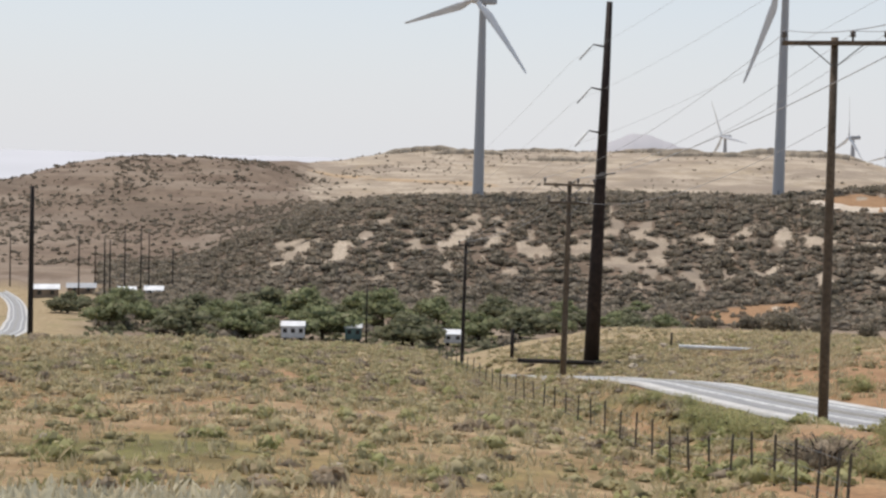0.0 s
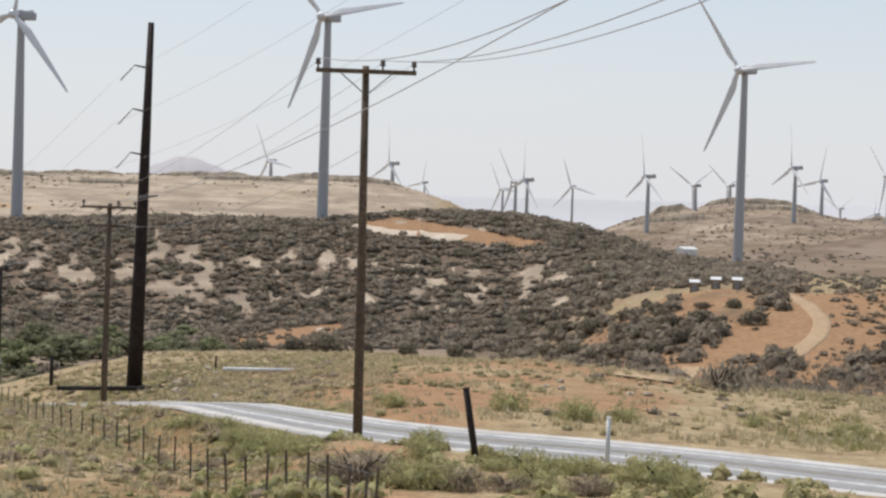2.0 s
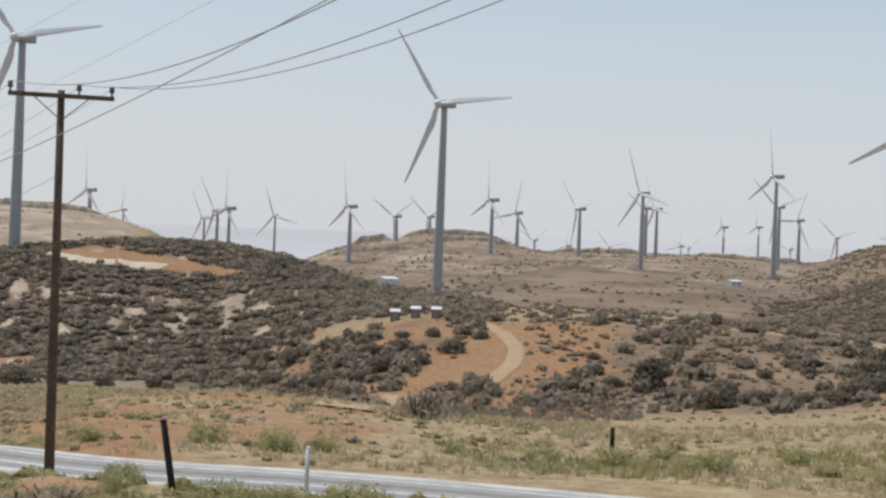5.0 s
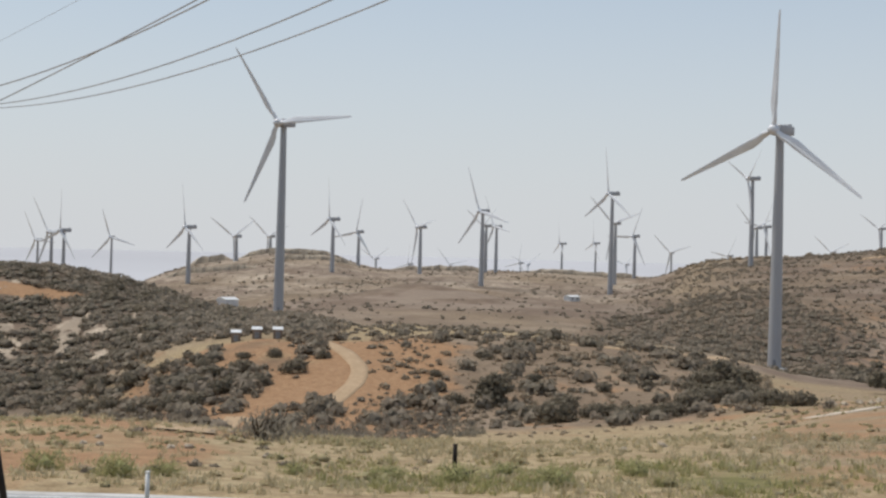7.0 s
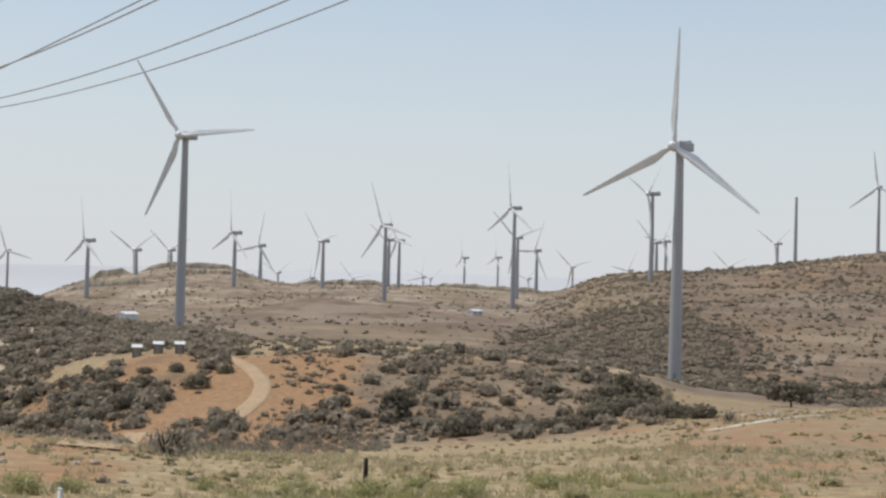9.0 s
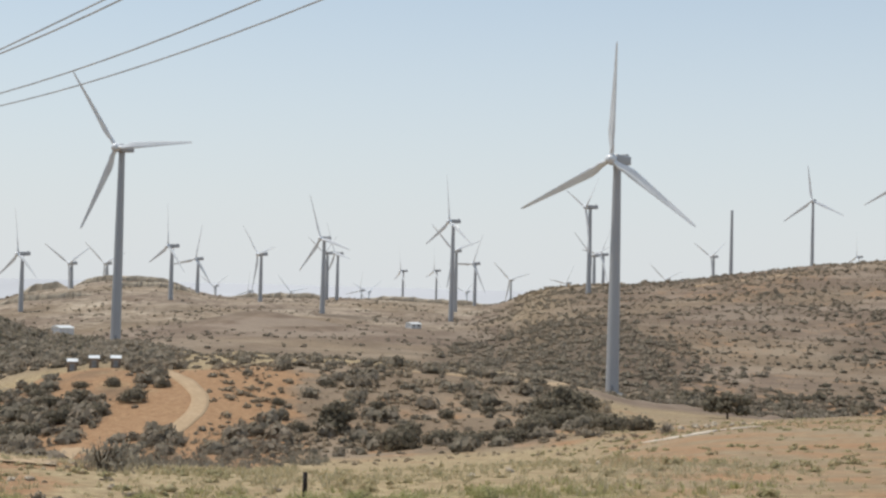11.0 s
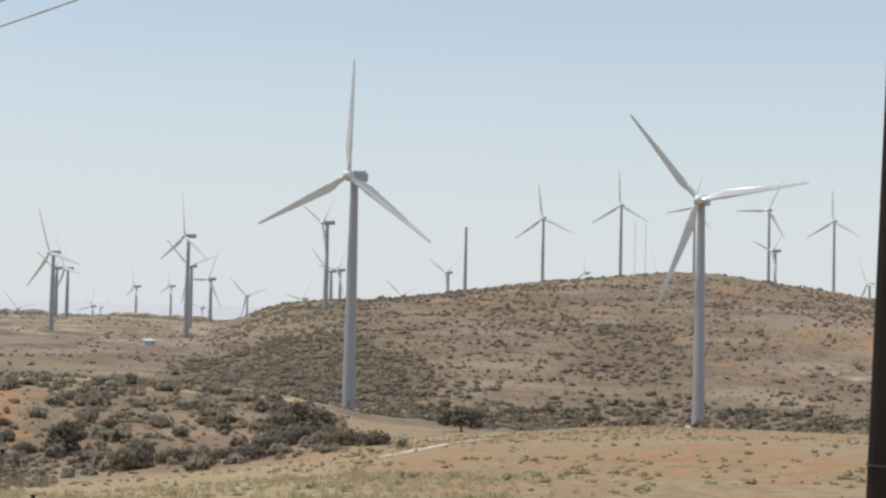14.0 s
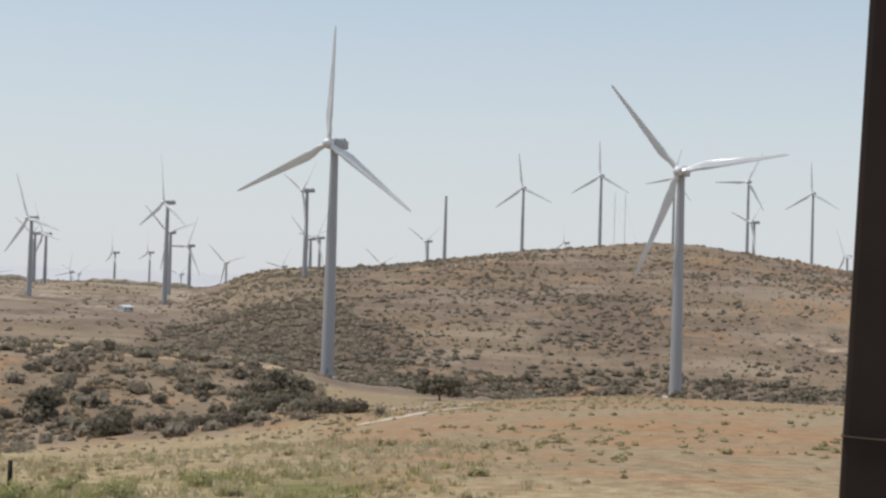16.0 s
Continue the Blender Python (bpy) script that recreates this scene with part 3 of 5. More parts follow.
def build_ground():
    bearings = np.concatenate([np.arange(-180, -42, 6.0), np.arange(-42, -19, 1.0), np.arange(-19, -9, 0.25), np.arange(-9, 36, 0.14), np.arange(36, 74, 0.25), np.arange(74, 96, 1.0), np.arange(96, 180, 6.0)])
    rings = np.concatenate([[0.0], np.geomspace(1.5, 225, 175), np.linspace(228, 350, 50), np.linspace(353, 620, 100), np.geomspace(632, 4900, 85)])
    A, D = np.meshgrid(np.radians(bearings), rings)
    X, Y = D * np.sin(A), D * np.cos(A)
    Z = height(X.ravel(), Y.ravel()).reshape(X.shape)
    nr, na = X.shape
    verts = np.stack([X, Y, Z], -1).reshape(-1, 3)
    i = np.arange(nr - 1)[:, None] * na
    j, j2 = np.arange(na)[None, :], (np.arange(na)[None, :] + 1) % na
    faces = np.stack([i + j, i + j2, i + na + j2, i + na + j], -1).reshape(-1, 4)[:, ::-1]
    me = bpy.data.meshes.new("ground")
    me.vertices.add(len(verts))
    me.vertices.foreach_set("co", verts.ravel())
    me.loops.add(faces.size)
    me.loops.foreach_set("vertex_index", faces.ravel())
    me.polygons.add(len(faces))
    me.polygons.foreach_set("loop_start", np.arange(0, faces.size, 4))
    me.update(calc_edges=True)
    at_ = me.color_attributes.new("soil", "FLOAT_COLOR", "POINT")
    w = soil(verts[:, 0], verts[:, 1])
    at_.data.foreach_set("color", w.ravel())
    dark_attr = me.attributes.new("brush_dark", "FLOAT", "POINT")
    dark_attr.data.foreach_set("value", brush_dark(verts[:, 0], verts[:, 1]))
    me.materials.append(GROUND)
    me.validate()
    me.shade_smooth()
    return tagged(new("ground", me), "rolling dry desert ground with grass, orange earth and pale sand", "ground", kind="structure")


build_ground()


def ribbon(name, line, half, material, up, shift=0.0, crown=0.0, heights=None):
    """A strip laid on the ground along a plan line, with a little thickness at its edges."""
    t = np.gradient(line, axis=0)
    t /= np.linalg.norm(t, axis=1)[:, None]
    nrm = np.stack([t[:, 1], -t[:, 0]], 1)
    offs = np.array([-1.0, -0.98, -0.5, 0, 0.5, 0.98, 1.0]) * half
    drop = np.array([-0.12, 0, crown * 0.7, crown, crown * 0.7, 0, -0.12])
    verts, faces = [], []
    for i, (p, q) in enumerate(zip(line, nrm)):
        xy = p[None, :] + q[None, :] * (offs + shift)[:, None]
        z = np.full(7, heights[i]) if heights is not None else height(xy[:, 0], xy[:, 1])
        verts += [(u, v, w + up + dz) for (u, v), w, dz in zip(xy, z, drop)]
    for i in range(len(line) - 1):
        faces += [(i * 7 + k, i * 7 + k + 1, (i + 1) * 7 + k + 1, (i + 1) * 7 + k) for k in range(6)]
    return mesh_object(name, verts, faces, material, True)


tagged(ribbon("road", ROAD_LINE, ROAD_HALF, ASPHALT, 0.03, crown=0.05, heights=ROAD_Z), "worn pale grey two-lane asphalt road with white edge lines", "road", kind="structure")
for s in (-ROAD_HALF + 0.1, ROAD_HALF - 0.1):
    tagged(ribbon("road_shoulder", ROAD_LINE, 0.48, SHOULDER, 0.036, shift=s, heights=ROAD_Z), "pale gravelly shoulder strip along the asphalt road", "road shoulder", kind="structure")
for s, mat, w, nm in ((-ROAD_HALF + 0.85, LINE_WHITE, 0.07, "road_marking"), (ROAD_HALF - 0.85, LINE_WHITE, 0.07, "road_marking"), (0.12, LINE_YELLOW, 0.05, "road_marking"), (-0.12, LINE_YELLOW, 0.05, "road_marking")):
    tagged(ribbon(nm, ROAD_LINE, w, mat, 0.045 + (0.05 if abs(s) < 1 else 0.008), shift=s, heights=ROAD_Z), "worn painted line on the asphalt road", "road marking", kind="structure")


def track(points, half, label, material=DIRT):
    pts = [on(a_, d_).xy for a_, d_ in points]
    tagged(ribbon("dirt_track", rounded(pts, 2.0), half, material, 0.12), label, "dirt track", kind="structure")


track([(39.5, 332), (42.0, 331), (44.0, 336), (45.6, 345), (47.6, 430), (48.4, 470)], 2.4, "pale dirt track behind a bushy knoll")
track([(-4.9, 1085), (-3.0, 1040), (0, 985), (2.2, 935)], 9.0, "pale quarry track across a bare slope")
track([(51.0, 1180), (53.5, 1200), (56.5, 1215), (60, 1190)], 5.0, "faint dirt track across the brown ridge")
track([(49.5, 262), (51.5, 268), (53.3, 274), (54.2, 285)], 1.8, "pale sandy track beside a spreading oak")


# ------------------------------------------------------------------ wind turbines
def lathe(profile, sides, axis="Z"):
    bm = bmesh.new()
    rings = [[bm.verts.new((r * math.cos(2 * math.pi * k / sides), r * math.sin(2 * math.pi * k / sides), z)) for k in range(sides)] for r, z in profile]
    for p, q in zip(rings, rings[1:]):
        for k in range(sides):
            bm.faces.new((p[k], p[(k + 1) % sides], q[(k + 1) % sides], q[k]))
    bm.faces.new(rings[0][::-1])
    bm.faces.new(rings[-1])
    if axis == "Y":
        bmesh.ops.rotate(bm, verts=bm.verts, matrix=Matrix.Rotation(radians(90), 3, "X"))
    return bm


def blade_mesh():
    """A twisted, tapering blade that points up, its root at the hub."""
    bm, rings = bmesh.new(), []
    for s in [0.0, 0.04, 0.09, 0.15, 0.22, 0.4, 0.58, 0.74, 0.88, 0.97, 1.0]:
        z = 1.0 + s * 38.0
        chord = 1.9 if s < 0.05 else (1.9 + (s - 0.04) / 0.18 * 1.3 if s < 0.22 else 3.2 - (s - 0.22) / 0.78 * 2.45)
        if s == 1.0:
            chord = 0.25
        thick = 0.95 if s < 0.05 else max(0.16, 0.9 - s * 1.6) * min(chord, 2.2) * 0.42
        twist = -radians(16 + 14 * max(0.0, 0.22 - s) / 0.22)
        ring = []
        for k in range(12):
            t = 2 * math.pi * k / 12
            u, w = math.cos(t) * chord * 0.5 - (0.18 * chord if s > 0.1 else 0), math.sin(t) * thick * (1.0 if math.cos(t) > 0 else 0.72)
            ring.append(bm.verts.new((u * math.cos(twist) - w * math.sin(twist), u * math.sin(twist) + w * math.cos(twist) - 1.3 * s * s, z)))
        rings.append(ring)
    for p, q in zip(rings, rings[1:]):
        for k in range(12):
            bm.faces.new((p[k], p[(k + 1) % 12], q[(k + 1) % 12], q[k]))
    bm.faces.new(rings[0][::-1])
    bm.faces.new(rings[-1])
    return bm


def as_mesh(name, bm, material, smooth=True, angle=None):
    me = bpy.data.meshes.new(name)
    bm.to_mesh(me)
    bm.free()
    me.materials.append(material)
    if smooth:
        me.shade_smooth()
    return me


TOWER_ME = as_mesh("tower", lathe([(2.25, 0), (2.2, 0.02), (1.98, 0.33), (1.96, 0.334), (1.7, 0.66), (1.68, 0.664), (1.32, 0.985), (1.4, 0.987), (1.4, 1.0)], 28), TOWER)
bm = box(bmesh.new(), -1.75, 1.75, -2.6, 6.6, -1.75, 1.9, 0.55)
for v in bm.verts:
    if v.co.y > 4:
        v.co.z = v.co.z * 0.82 + 0.25
NACELLE_ME = as_mesh("nacelle", bm, TOWER)
VENT_ME = as_mesh("cooler", box(bmesh.new(), -1.2, 1.2, 4.3, 5.6, 1.7, 2.5, 0.1), TOWER)
HUB_ME = as_mesh("hub", lathe([(1.5, -1.5), (1.75, -0.9), (1.75, 0.6), (1.45, 1.5), (0.8, 2.2), (0.1, 2.45)], 20, "Y"), BLADE)
BLADE_ME = as_mesh("blade", blade_mesh(), BLADE, False)
PAD_ME = as_mesh("base_pad", lathe([(4.6, -1.5), (4.6, 0.25), (3.9, 0.45), (2.7, 0.5)], 24), CONCRETE, False)
DOOR_ME = as_mesh("tower_door", box(bmesh.new(), -0.5, 0.5, -2.34, -2.1, 1.0, 3.2, 0.05), METAL)
STEP_ME = as_mesh("door_steps", box(box(bmesh.new(), -0.6, 0.6, -3.6, -2.2, 0.4, 0.75), -0.6, 0.6, -3.0, -2.2, 0.75, 1.0), METAL, False)


def turbine(a, d, hub_el, phase, facing, label, near=False, blades=3, group="wind farm turbines"):
    p = on(a, d)
    hub_z = d * math.tan(radians(hub_el))
    tall = max(hub_z - p.z - 1.75, 20)
    root = thing("wind_turbine", Matrix.Translation(p) @ Matrix.Rotation(radians(-a), 4, "Z"), label, "wind turbine", group)
    t = part("tower", TOWER_ME, None, root)
    t.scale = (1, 1, tall)
    if near:
        part("base_pad", PAD_ME, None, root, "pale concrete pad")
        part("tower_door", DOOR_ME, None, root)
        part("door_steps", STEP_ME, None, root)
    if blades == 0:
        return root
    turn = Matrix.Translation((0, 0, tall + 1.75)) @ Matrix.Rotation(radians(-facing), 4, "Z")
    nac = part("nacelle", NACELLE_ME, None, root)
    nac.matrix_local = turn
    part("cooler", VENT_ME, None, nac)
    hub = part("hub", HUB_ME, None, root)
    hub.matrix_local = turn @ Matrix.Translation((0, -4.3, 0)) @ Matrix.Rotation(radians(5), 4, "X")
    for k in range(blades):
        bl = part("blade", BLADE_ME, None, hub)
        bl.matrix_local = Matrix.Rotation(radians(phase + 120 * k), 4, "Y")
    return root


BIG = "tall white wind turbine on a concrete pad"
turbine(1.4, 580, 6.43, 19, 42, BIG + " on a shrubby hilltop", True)
turbine(12.85, 577, 6.97, 85, 36, BIG + " on a shrubby hilltop", True)
turbine(28.9, 640, 5.39, 88, 36, "tall white three-bladed wind turbine behind a shrubby crest", True)
turbine(48.0, 497, 5.54, 6, 30, BIG + " beside dark oak brush", True)
turbine(61.45, 525, 4.85, 322, 14, BIG + " below the brown ridge", True)
# smaller in the view: bearing, distance, elevation of the hub, blade angle, facing
MIDDLE = [(10.8, 1500, 0.9, 340, 50), (15.5, 1400, 1.27, 10, 62), (20.3, 1450, 0.92, 330, 55), (20.75, 1400, 1.0, 14, 62), (25.4, 1300, 1.27, 2, 62), (27.2, 1600, 0.97, 62, 45),
          (30.9, 1350, 1.75, 8, 62), (31.9, 1600, 1.29, 20, 45), (36.7, 1250, 2.22, 345, 48), (41.7, 1230, 3.03, 2, 55), (47.0, 1250, 3.71, 55, 65), (34.3, 1500, 1.54, 80, 60),
          (41.85, 1500, 1.89, 75, 40), (42.6, 1700, 1.41, 30, 45)]
for a_, d_, e_, ph, fa in MIDDLE:
    turbine(a_, d_, e_, ph, fa, "white wind turbine rising from the dry basin")
RIDGE = [(55.4, 1650, 4.08, 355, 18), (58.4, 1650, 4.63, 0, 18), (64.0, 1750, 4.51, 30, 18), (64.25, 1700, 2.97, 50, 55), (66.4, 1850, 4.1, 0, 18), (61.2, 1900, 4.6, 20, 25), (67.7, 2000, 1.76, 340, 55), (51.75, 2000, 1.9, 300, 50)]
for a_, d_, e_, ph, fa in RIDGE:
    turbine(a_, d_, e_, ph, fa, "white wind turbine standing behind the brown ridge")
turbine(52.4, 1600, 3.75, 0, 0, "bare white turbine tower without rotor behind the ridge", blades=0)
FAR = [(16.75, 2300, 0.77, 20, 50), (19.8, 1900, 0.61, 335, 50), (22.5, 2000, 0.79, 345, 30), (28.5, 1800, 1.01, 70, 45), (36.85, 1700, 1.66, 60, 60), (37.25, 1700, 1.65, 100, 60), (47.2, 1700, 1.84, 75, 50), (47.55, 1800, 1.89, 40, 55),
       (39.8, 2200, 1.05, 10, 75), (44.0, 2300, 0.82, 75, 30), (46.2, 2300, 0.74, 40, 50), (41.1, 2300, 1.1, 15, 70)]
for a_, d_, e_, ph, fa in FAR:
    turbine(a_, d_, e_, ph, fa, "distant white wind turbine on the valley plain")
SPECK = [(32.6, 2600, 0.27, 60, 40), (33.9, 2600, 0.1, 20, 60), (35.5, 2700, 0.14, 80, 30), (38.2, 2600, 0.25, 20, 50), (42.3, 2700, 0.31, 50, 40), (38.5, 2900, 0.21, 55, 30), (50.0, 2300, 0.98, 70, 40), (57.1, 2400, 2.0, 12, 60)]
for a_, d_, e_, ph, fa in SPECK:
    turbine(a_, d_, e_, ph, fa, "very distant white wind turbine in the valley")


# ------------------------------------------------------------------ poles and wires
def insulator(parent, at, m=None):
    ob = part("insulator", lathe([(0.03, 0), (0.03, 0.10), (0.075, 0.11), (0.085, 0.16), (0.05, 0.18), (0.07, 0.2), (0.075, 0.25), (0.03, 0.29)], 10), CERAMIC, parent)
    ob.location = at
    return ob


def utility_pole(a, d, tall, label, top_el=None, lean=(0, 0), arms=((0.35, 1.4),), turn=0.0, r=0.17, wood=None, sunk=0.5):
    p = on(a, d)
    if top_el is not None:
        tall = d * math.tan(radians(top_el)) - p.z
    root = thing("utility_pole", Matrix.Translation(p) @ Euler((radians(lean[1]), radians(lean[0]), radians(turn))).to_matrix().to_4x4(), label, "utility pole", "roadside poles")
    bm_ = bmesh.new()
    tube(bm_, [(0, 0, -sunk), (0, 0, tall * 0.3), (0, 0, tall * 0.65), (0, 0, tall)], [r, r * 0.92, r * 0.8, r * 0.68], 12)
    part("post", bm_, wood or WOOD, root, smooth=True)
    for down, half in arms:
        z = tall - down
        arm = part("crossarm", box(bmesh.new(), -half, half, -r - 0.11, -r * 0.6, z - 0.06, z + 0.06, 0.012), wood or WOOD, root)
        for s in (-1, 1):
            bm_ = bmesh.new()
            tube(bm_, [(s * half * 0.52, -r - 0.06, z - 0.05), (s * 0.06, -r - 0.02, z - 0.62)], 0.018, 6)
            part("brace", bm_, METAL, arm)
        for x in (-half + 0.06, half * 0.33, half - 0.06):
            insulator(arm, (x, -r * 0.9, z + 0.06))
    return root


utility_pole(15.0, 42.0, 10.75, "weathered brown wooden utility pole with a single crossarm", lean=(-0.45, 0), arms=((0.17, 1.42),), turn=-10, r=0.145, top_el=5.2)
utility_pole(5.0, 77.5, 10.9, "brown wooden utility pole with two crossarms beside the road", lean=(0.3, 0), arms=((0.2, 1.35), (1.15, 1.1)), turn=-8, top_el=-0.42)
utility_pole(1.0, 116, 10.9, "slim dark wooden utility pole at the road bend", arms=((0.25, 0.6),), lean=(0.5, 0), wood=WOOD_DARK, r=0.16)
utility_pole(-2.8, 262, 10.8, "dark wooden utility pole among valley trees", arms=(), wood=WOOD_DARK)
utility_pole(-15.5, 101, 11.2, "plain dark wooden utility pole behind the grassy rise", arms=(), wood=WOOD_DARK, lean=(0.4, 0), r=0.2)
for a_, d_, h_ in ((-13.8, 400, 17), (-12.85, 400, 16.5), (-12.65, 405, 16.5), (-12.1, 440, 20), (-11.5, 440, 20), (-11.2, 460, 18), (-16.3, 470, 16), (-13.2, 480, 14), (-10.3, 480, 13)):
    utility_pole(a_, d_, h_, "distant dark wooden utility pole in the valley", arms=(), wood=WOOD_DARK, r=0.22)
utility_pole(120.5, 11.83, 10.2, "brown wooden utility pole with a single crossarm", arms=((0.17, 1.42),), turn=0, top_el=34.2)

# the tall steel pole with short side arms
p = on(6.05, 104)
root = thing("steel_power_pole", Matrix.Translation(p) @ Euler((0, radians(1.15), 0)).to_matrix().to_4x4(), "tall tapered dark weathering-steel power pole with short side arms", "power pole")
part("shaft", tube(bmesh.new(), [(0, 0, -0.5), (0, 0, 8), (0, 0, 17), (0, 0, 25.4)], [0.56, 0.45, 0.33, 0.21], 12), RUST, root, smooth=True)
part("base_plate", lathe([(0.85, -0.3), (0.85, 0.12), (0.6, 0.16)], 12), RUST, root)
for z in (22.4, 19.4, 16.4, 13.5):
    s = -1 if z > 14.5 else 1
    arm = part("side_arm", tube(bmesh.new(), [(s * 0.25, 0, z - 0.12), (s * 1.0, 0, z)], [0.07, 0.045], 8), RUST, root)
    if s < 0:
        bm = bmesh.new()
        tube(bm, [(-0.98, 0, z), (-1.9, -0.4, z - 1.1)], 0.03, 6)
        for k in range(7):
            q = Vector((-1.25, -0.12, z - 0.3)).lerp(Vector((-1.9, -0.4, z - 1.1)), k / 6)
            bmesh.ops.create_icosphere(bm, subdivisions=1, radius=0.075, matrix=Matrix.Translation(q))
        part("insulator_string", bm, CERAMIC, arm)


def cable(p, q, sag, r, label="slack aluminium power cable between poles"):
    """A hanging cable."""
    cu = bpy.data.curves.new("cable", "CURVE")
    cu.dimensions, cu.bevel_depth, cu.bevel_resolution = "3D", r, 1
    sp = cu.splines.new("POLY")
    p, q = Vector(p), Vector(q)
    sp.points.add(40)
    for k in range(41):
        t = k / 40
        v = p.lerp(q, t)
        sp.points[k].co = (v.x, v.y, v.z - 4 * sag * t * (1 - t), 1)
    cu.materials.append(WIRE)
    return tagged(new("power_cable", cu), label, "power cable", "power cables")


TOPS = {15.0: 5.2, 5.0: -0.42, 120.5: 34.2}      # elevation of the pole tops


def arm_ends(a, d, tall, turn, half, down):
    g = on(a, d)
    if a in TOPS:
        tall = d * math.tan(radians(TOPS[a])) - g.z
    c_, s_ = math.cos(radians(turn)), math.sin(radians(turn))
    return [Vector((g.x + x * c_, g.y + x * s_, g.z + tall - down + 0.35)) for x in (-half + 0.06, half * 0.33, half - 0.06)]


E1 = arm_ends(15.0, 42.0, 10.75, -10, 1.42, 0.17)
E0 = arm_ends(120.5, 11.83, 10.2, 0, 1.42, 0.17)
E2 = arm_ends(5.0, 77.5, 10.9, -8, 1.35, 0.2)
E3 = arm_ends(1.0, 116, 10.9, 0, 0.6, 0.25)
for p, q, w, sag_ in zip(E1, E0, E2, (2.5, 2.3, 2.2)):
    cable(p, q, sag_, 0.012)
    cable(p, w, 0.7, 0.007)
cable(E2[1], E0[2], 1.7, 0.012)
for p, q in zip(E2, E3):
    cable(p, q, 0.7, 0.012)
g1 = on(15.0, 42.0)
cable((g1.x, g1.y, g1.z + 8.6), (E2[1].x, E2[1].y, E2[1].z - 1.2), 0.9, 0.008)
p = on(6.05, 104)
for z, h_ in ((21.3, 26.5), (18.3, 23.5), (15.3, 20.5)):
    cable((p.x - 1.9, p.y - 0.4, p.z + z), (30, -4, h_ + 2), 3.0, 0.007, "high power cable from the tall steel pole")
    cable((p.x - 1.9, p.y - 0.4, p.z + z), (-25, 330, -40 + z), 4.0, 0.008, "high power cable from the tall steel pole")

# thin guyed weather masts on the ridge
for a_, h_ in ((58.95, 62), (59.35, 60)):
    root = thing("weather_mast", Matrix.Translation(on(a_, 1500)), "very thin grey guyed mast on the ridge top", "mast", "weather masts")
    part("mast", tube(bmesh.new(), [(0, 0, -1), (0, 0, h_ * 0.5), (0, 0, h_)], 0.22, 6), METAL, root)
    for k in range(3):
        t_ = k * 2.094
        part("guy_wire", tube(bmesh.new(), [(0, 0, h_ * 0.9), (math.cos(t_) * 30, math.sin(t_) * 30, -1)], 0.02, 4), METAL, root)

# ------------------------------------------------------------------ roadside posts and the fence
def fence_post(x, y, tall, lean, label, width=0.028, mat=FENCE_STEEL, group="fence posts"):
    z = float(height(x, y)[0])
    root = thing("fence_post", Matrix.Translation((x, y, z)) @ Euler((radians(lean[0]), radians(lean[1]), 0)).to_matrix().to_4x4(), label, "fence post", group)
    part("stake", box(bmesh.new(), -width / 2, width / 2, -width / 2, width / 2, -0.3, tall, 0.006), mat, root)
    part("flange", box(bmesh.new(), -width * 0.9, width * 0.9, width * 0.3, width * 0.62, -0.2, tall - 0.03), mat, root)
    return root


rng = random.Random(5)
fence_tops = []
for k in range(34):
    s = (k / 33) ** 1.4
    y_ = 24.0 + 72.5 * s
    x_ = 6.95 - 6.5 * s
    fence_post(x_, y_, rng.uniform(0.92, 1.06), (rng.uniform(-3, 3), rng.uniform(-3, 3)), "thin dark steel fence post in dry grass")
    fence_tops.append((x_, y_, float(height(x_, y_)[0]) + 0.85))
for z in (0.0, -0.35, -0.65):
    bm = bmesh.new()
    tube(bm, [(x_, y_, q + z) for x_, y_, q in fence_tops], 0.004, 4)
    tagged(part("fence_wire", bm, METAL, None), "thin barbed fence wire strung between posts", "fence wire", "fence wires")


def post(a, d, tall, w, name, mat, label, lean=(0, 0)):
    p_ = on(a, d)
    root = thing(name, Matrix.Translation(p_) @ Euler((radians(lean[1]), radians(lean[0]), radians(-a))).to_matrix().to_4x4(), label, "post")
    part("stake", tube(bmesh.new(), [(0, 0, -0.4), (0, 0, tall * 0.5), (0, 0, tall)], [w * 0.5, w * 0.5, w * 0.46], 8), mat, root, smooth=True)
    part("cap", lathe([(w * 0.5, tall - 0.03), (w * 0.52, tall), (w * 0.35, tall + 0.02)], 8), mat, root)
    return root


post(19.75, 35.6, 1.8, 0.17, "leaning_post", WOOD_DARK, "black leaning wooden post beside the road", (-9.5, 0))
post(24.85, 35.5, 1.25, 0.11, "marker_post", PVC, "white plastic road marker post")
post(36.3, 62, 1.05, 0.20, "fence_stub", WOOD_DARK, "short dark wooden post in green grass")
post(9.1, 112, 1.1, 0.16, "fence_stub", WOOD_DARK, "short dark wooden post in the meadow")
post(2.95, 118, 2.5, 0.3, "sign_stub", WOOD_DARK, "dark squat post beside the road bend")
# dark post beside the camera
root = thing("porch_post", Matrix.Translation((3.0915, 1.168, -1.7)) @ Euler((0, radians(2.1), radians(-69.5))).to_matrix().to_4x4(), "dark brown painted square post close to the viewpoint", "post")
part("shaft", box(bmesh.new(), -0.12, 0.12, -0.12, 0.12, -0.05, 3.4, 0.012), RUST, root)
part("collar", box(bmesh.new(), -0.123, 0.123, -0.123, 0.123, 1.42, 1.423), WOOD, root)


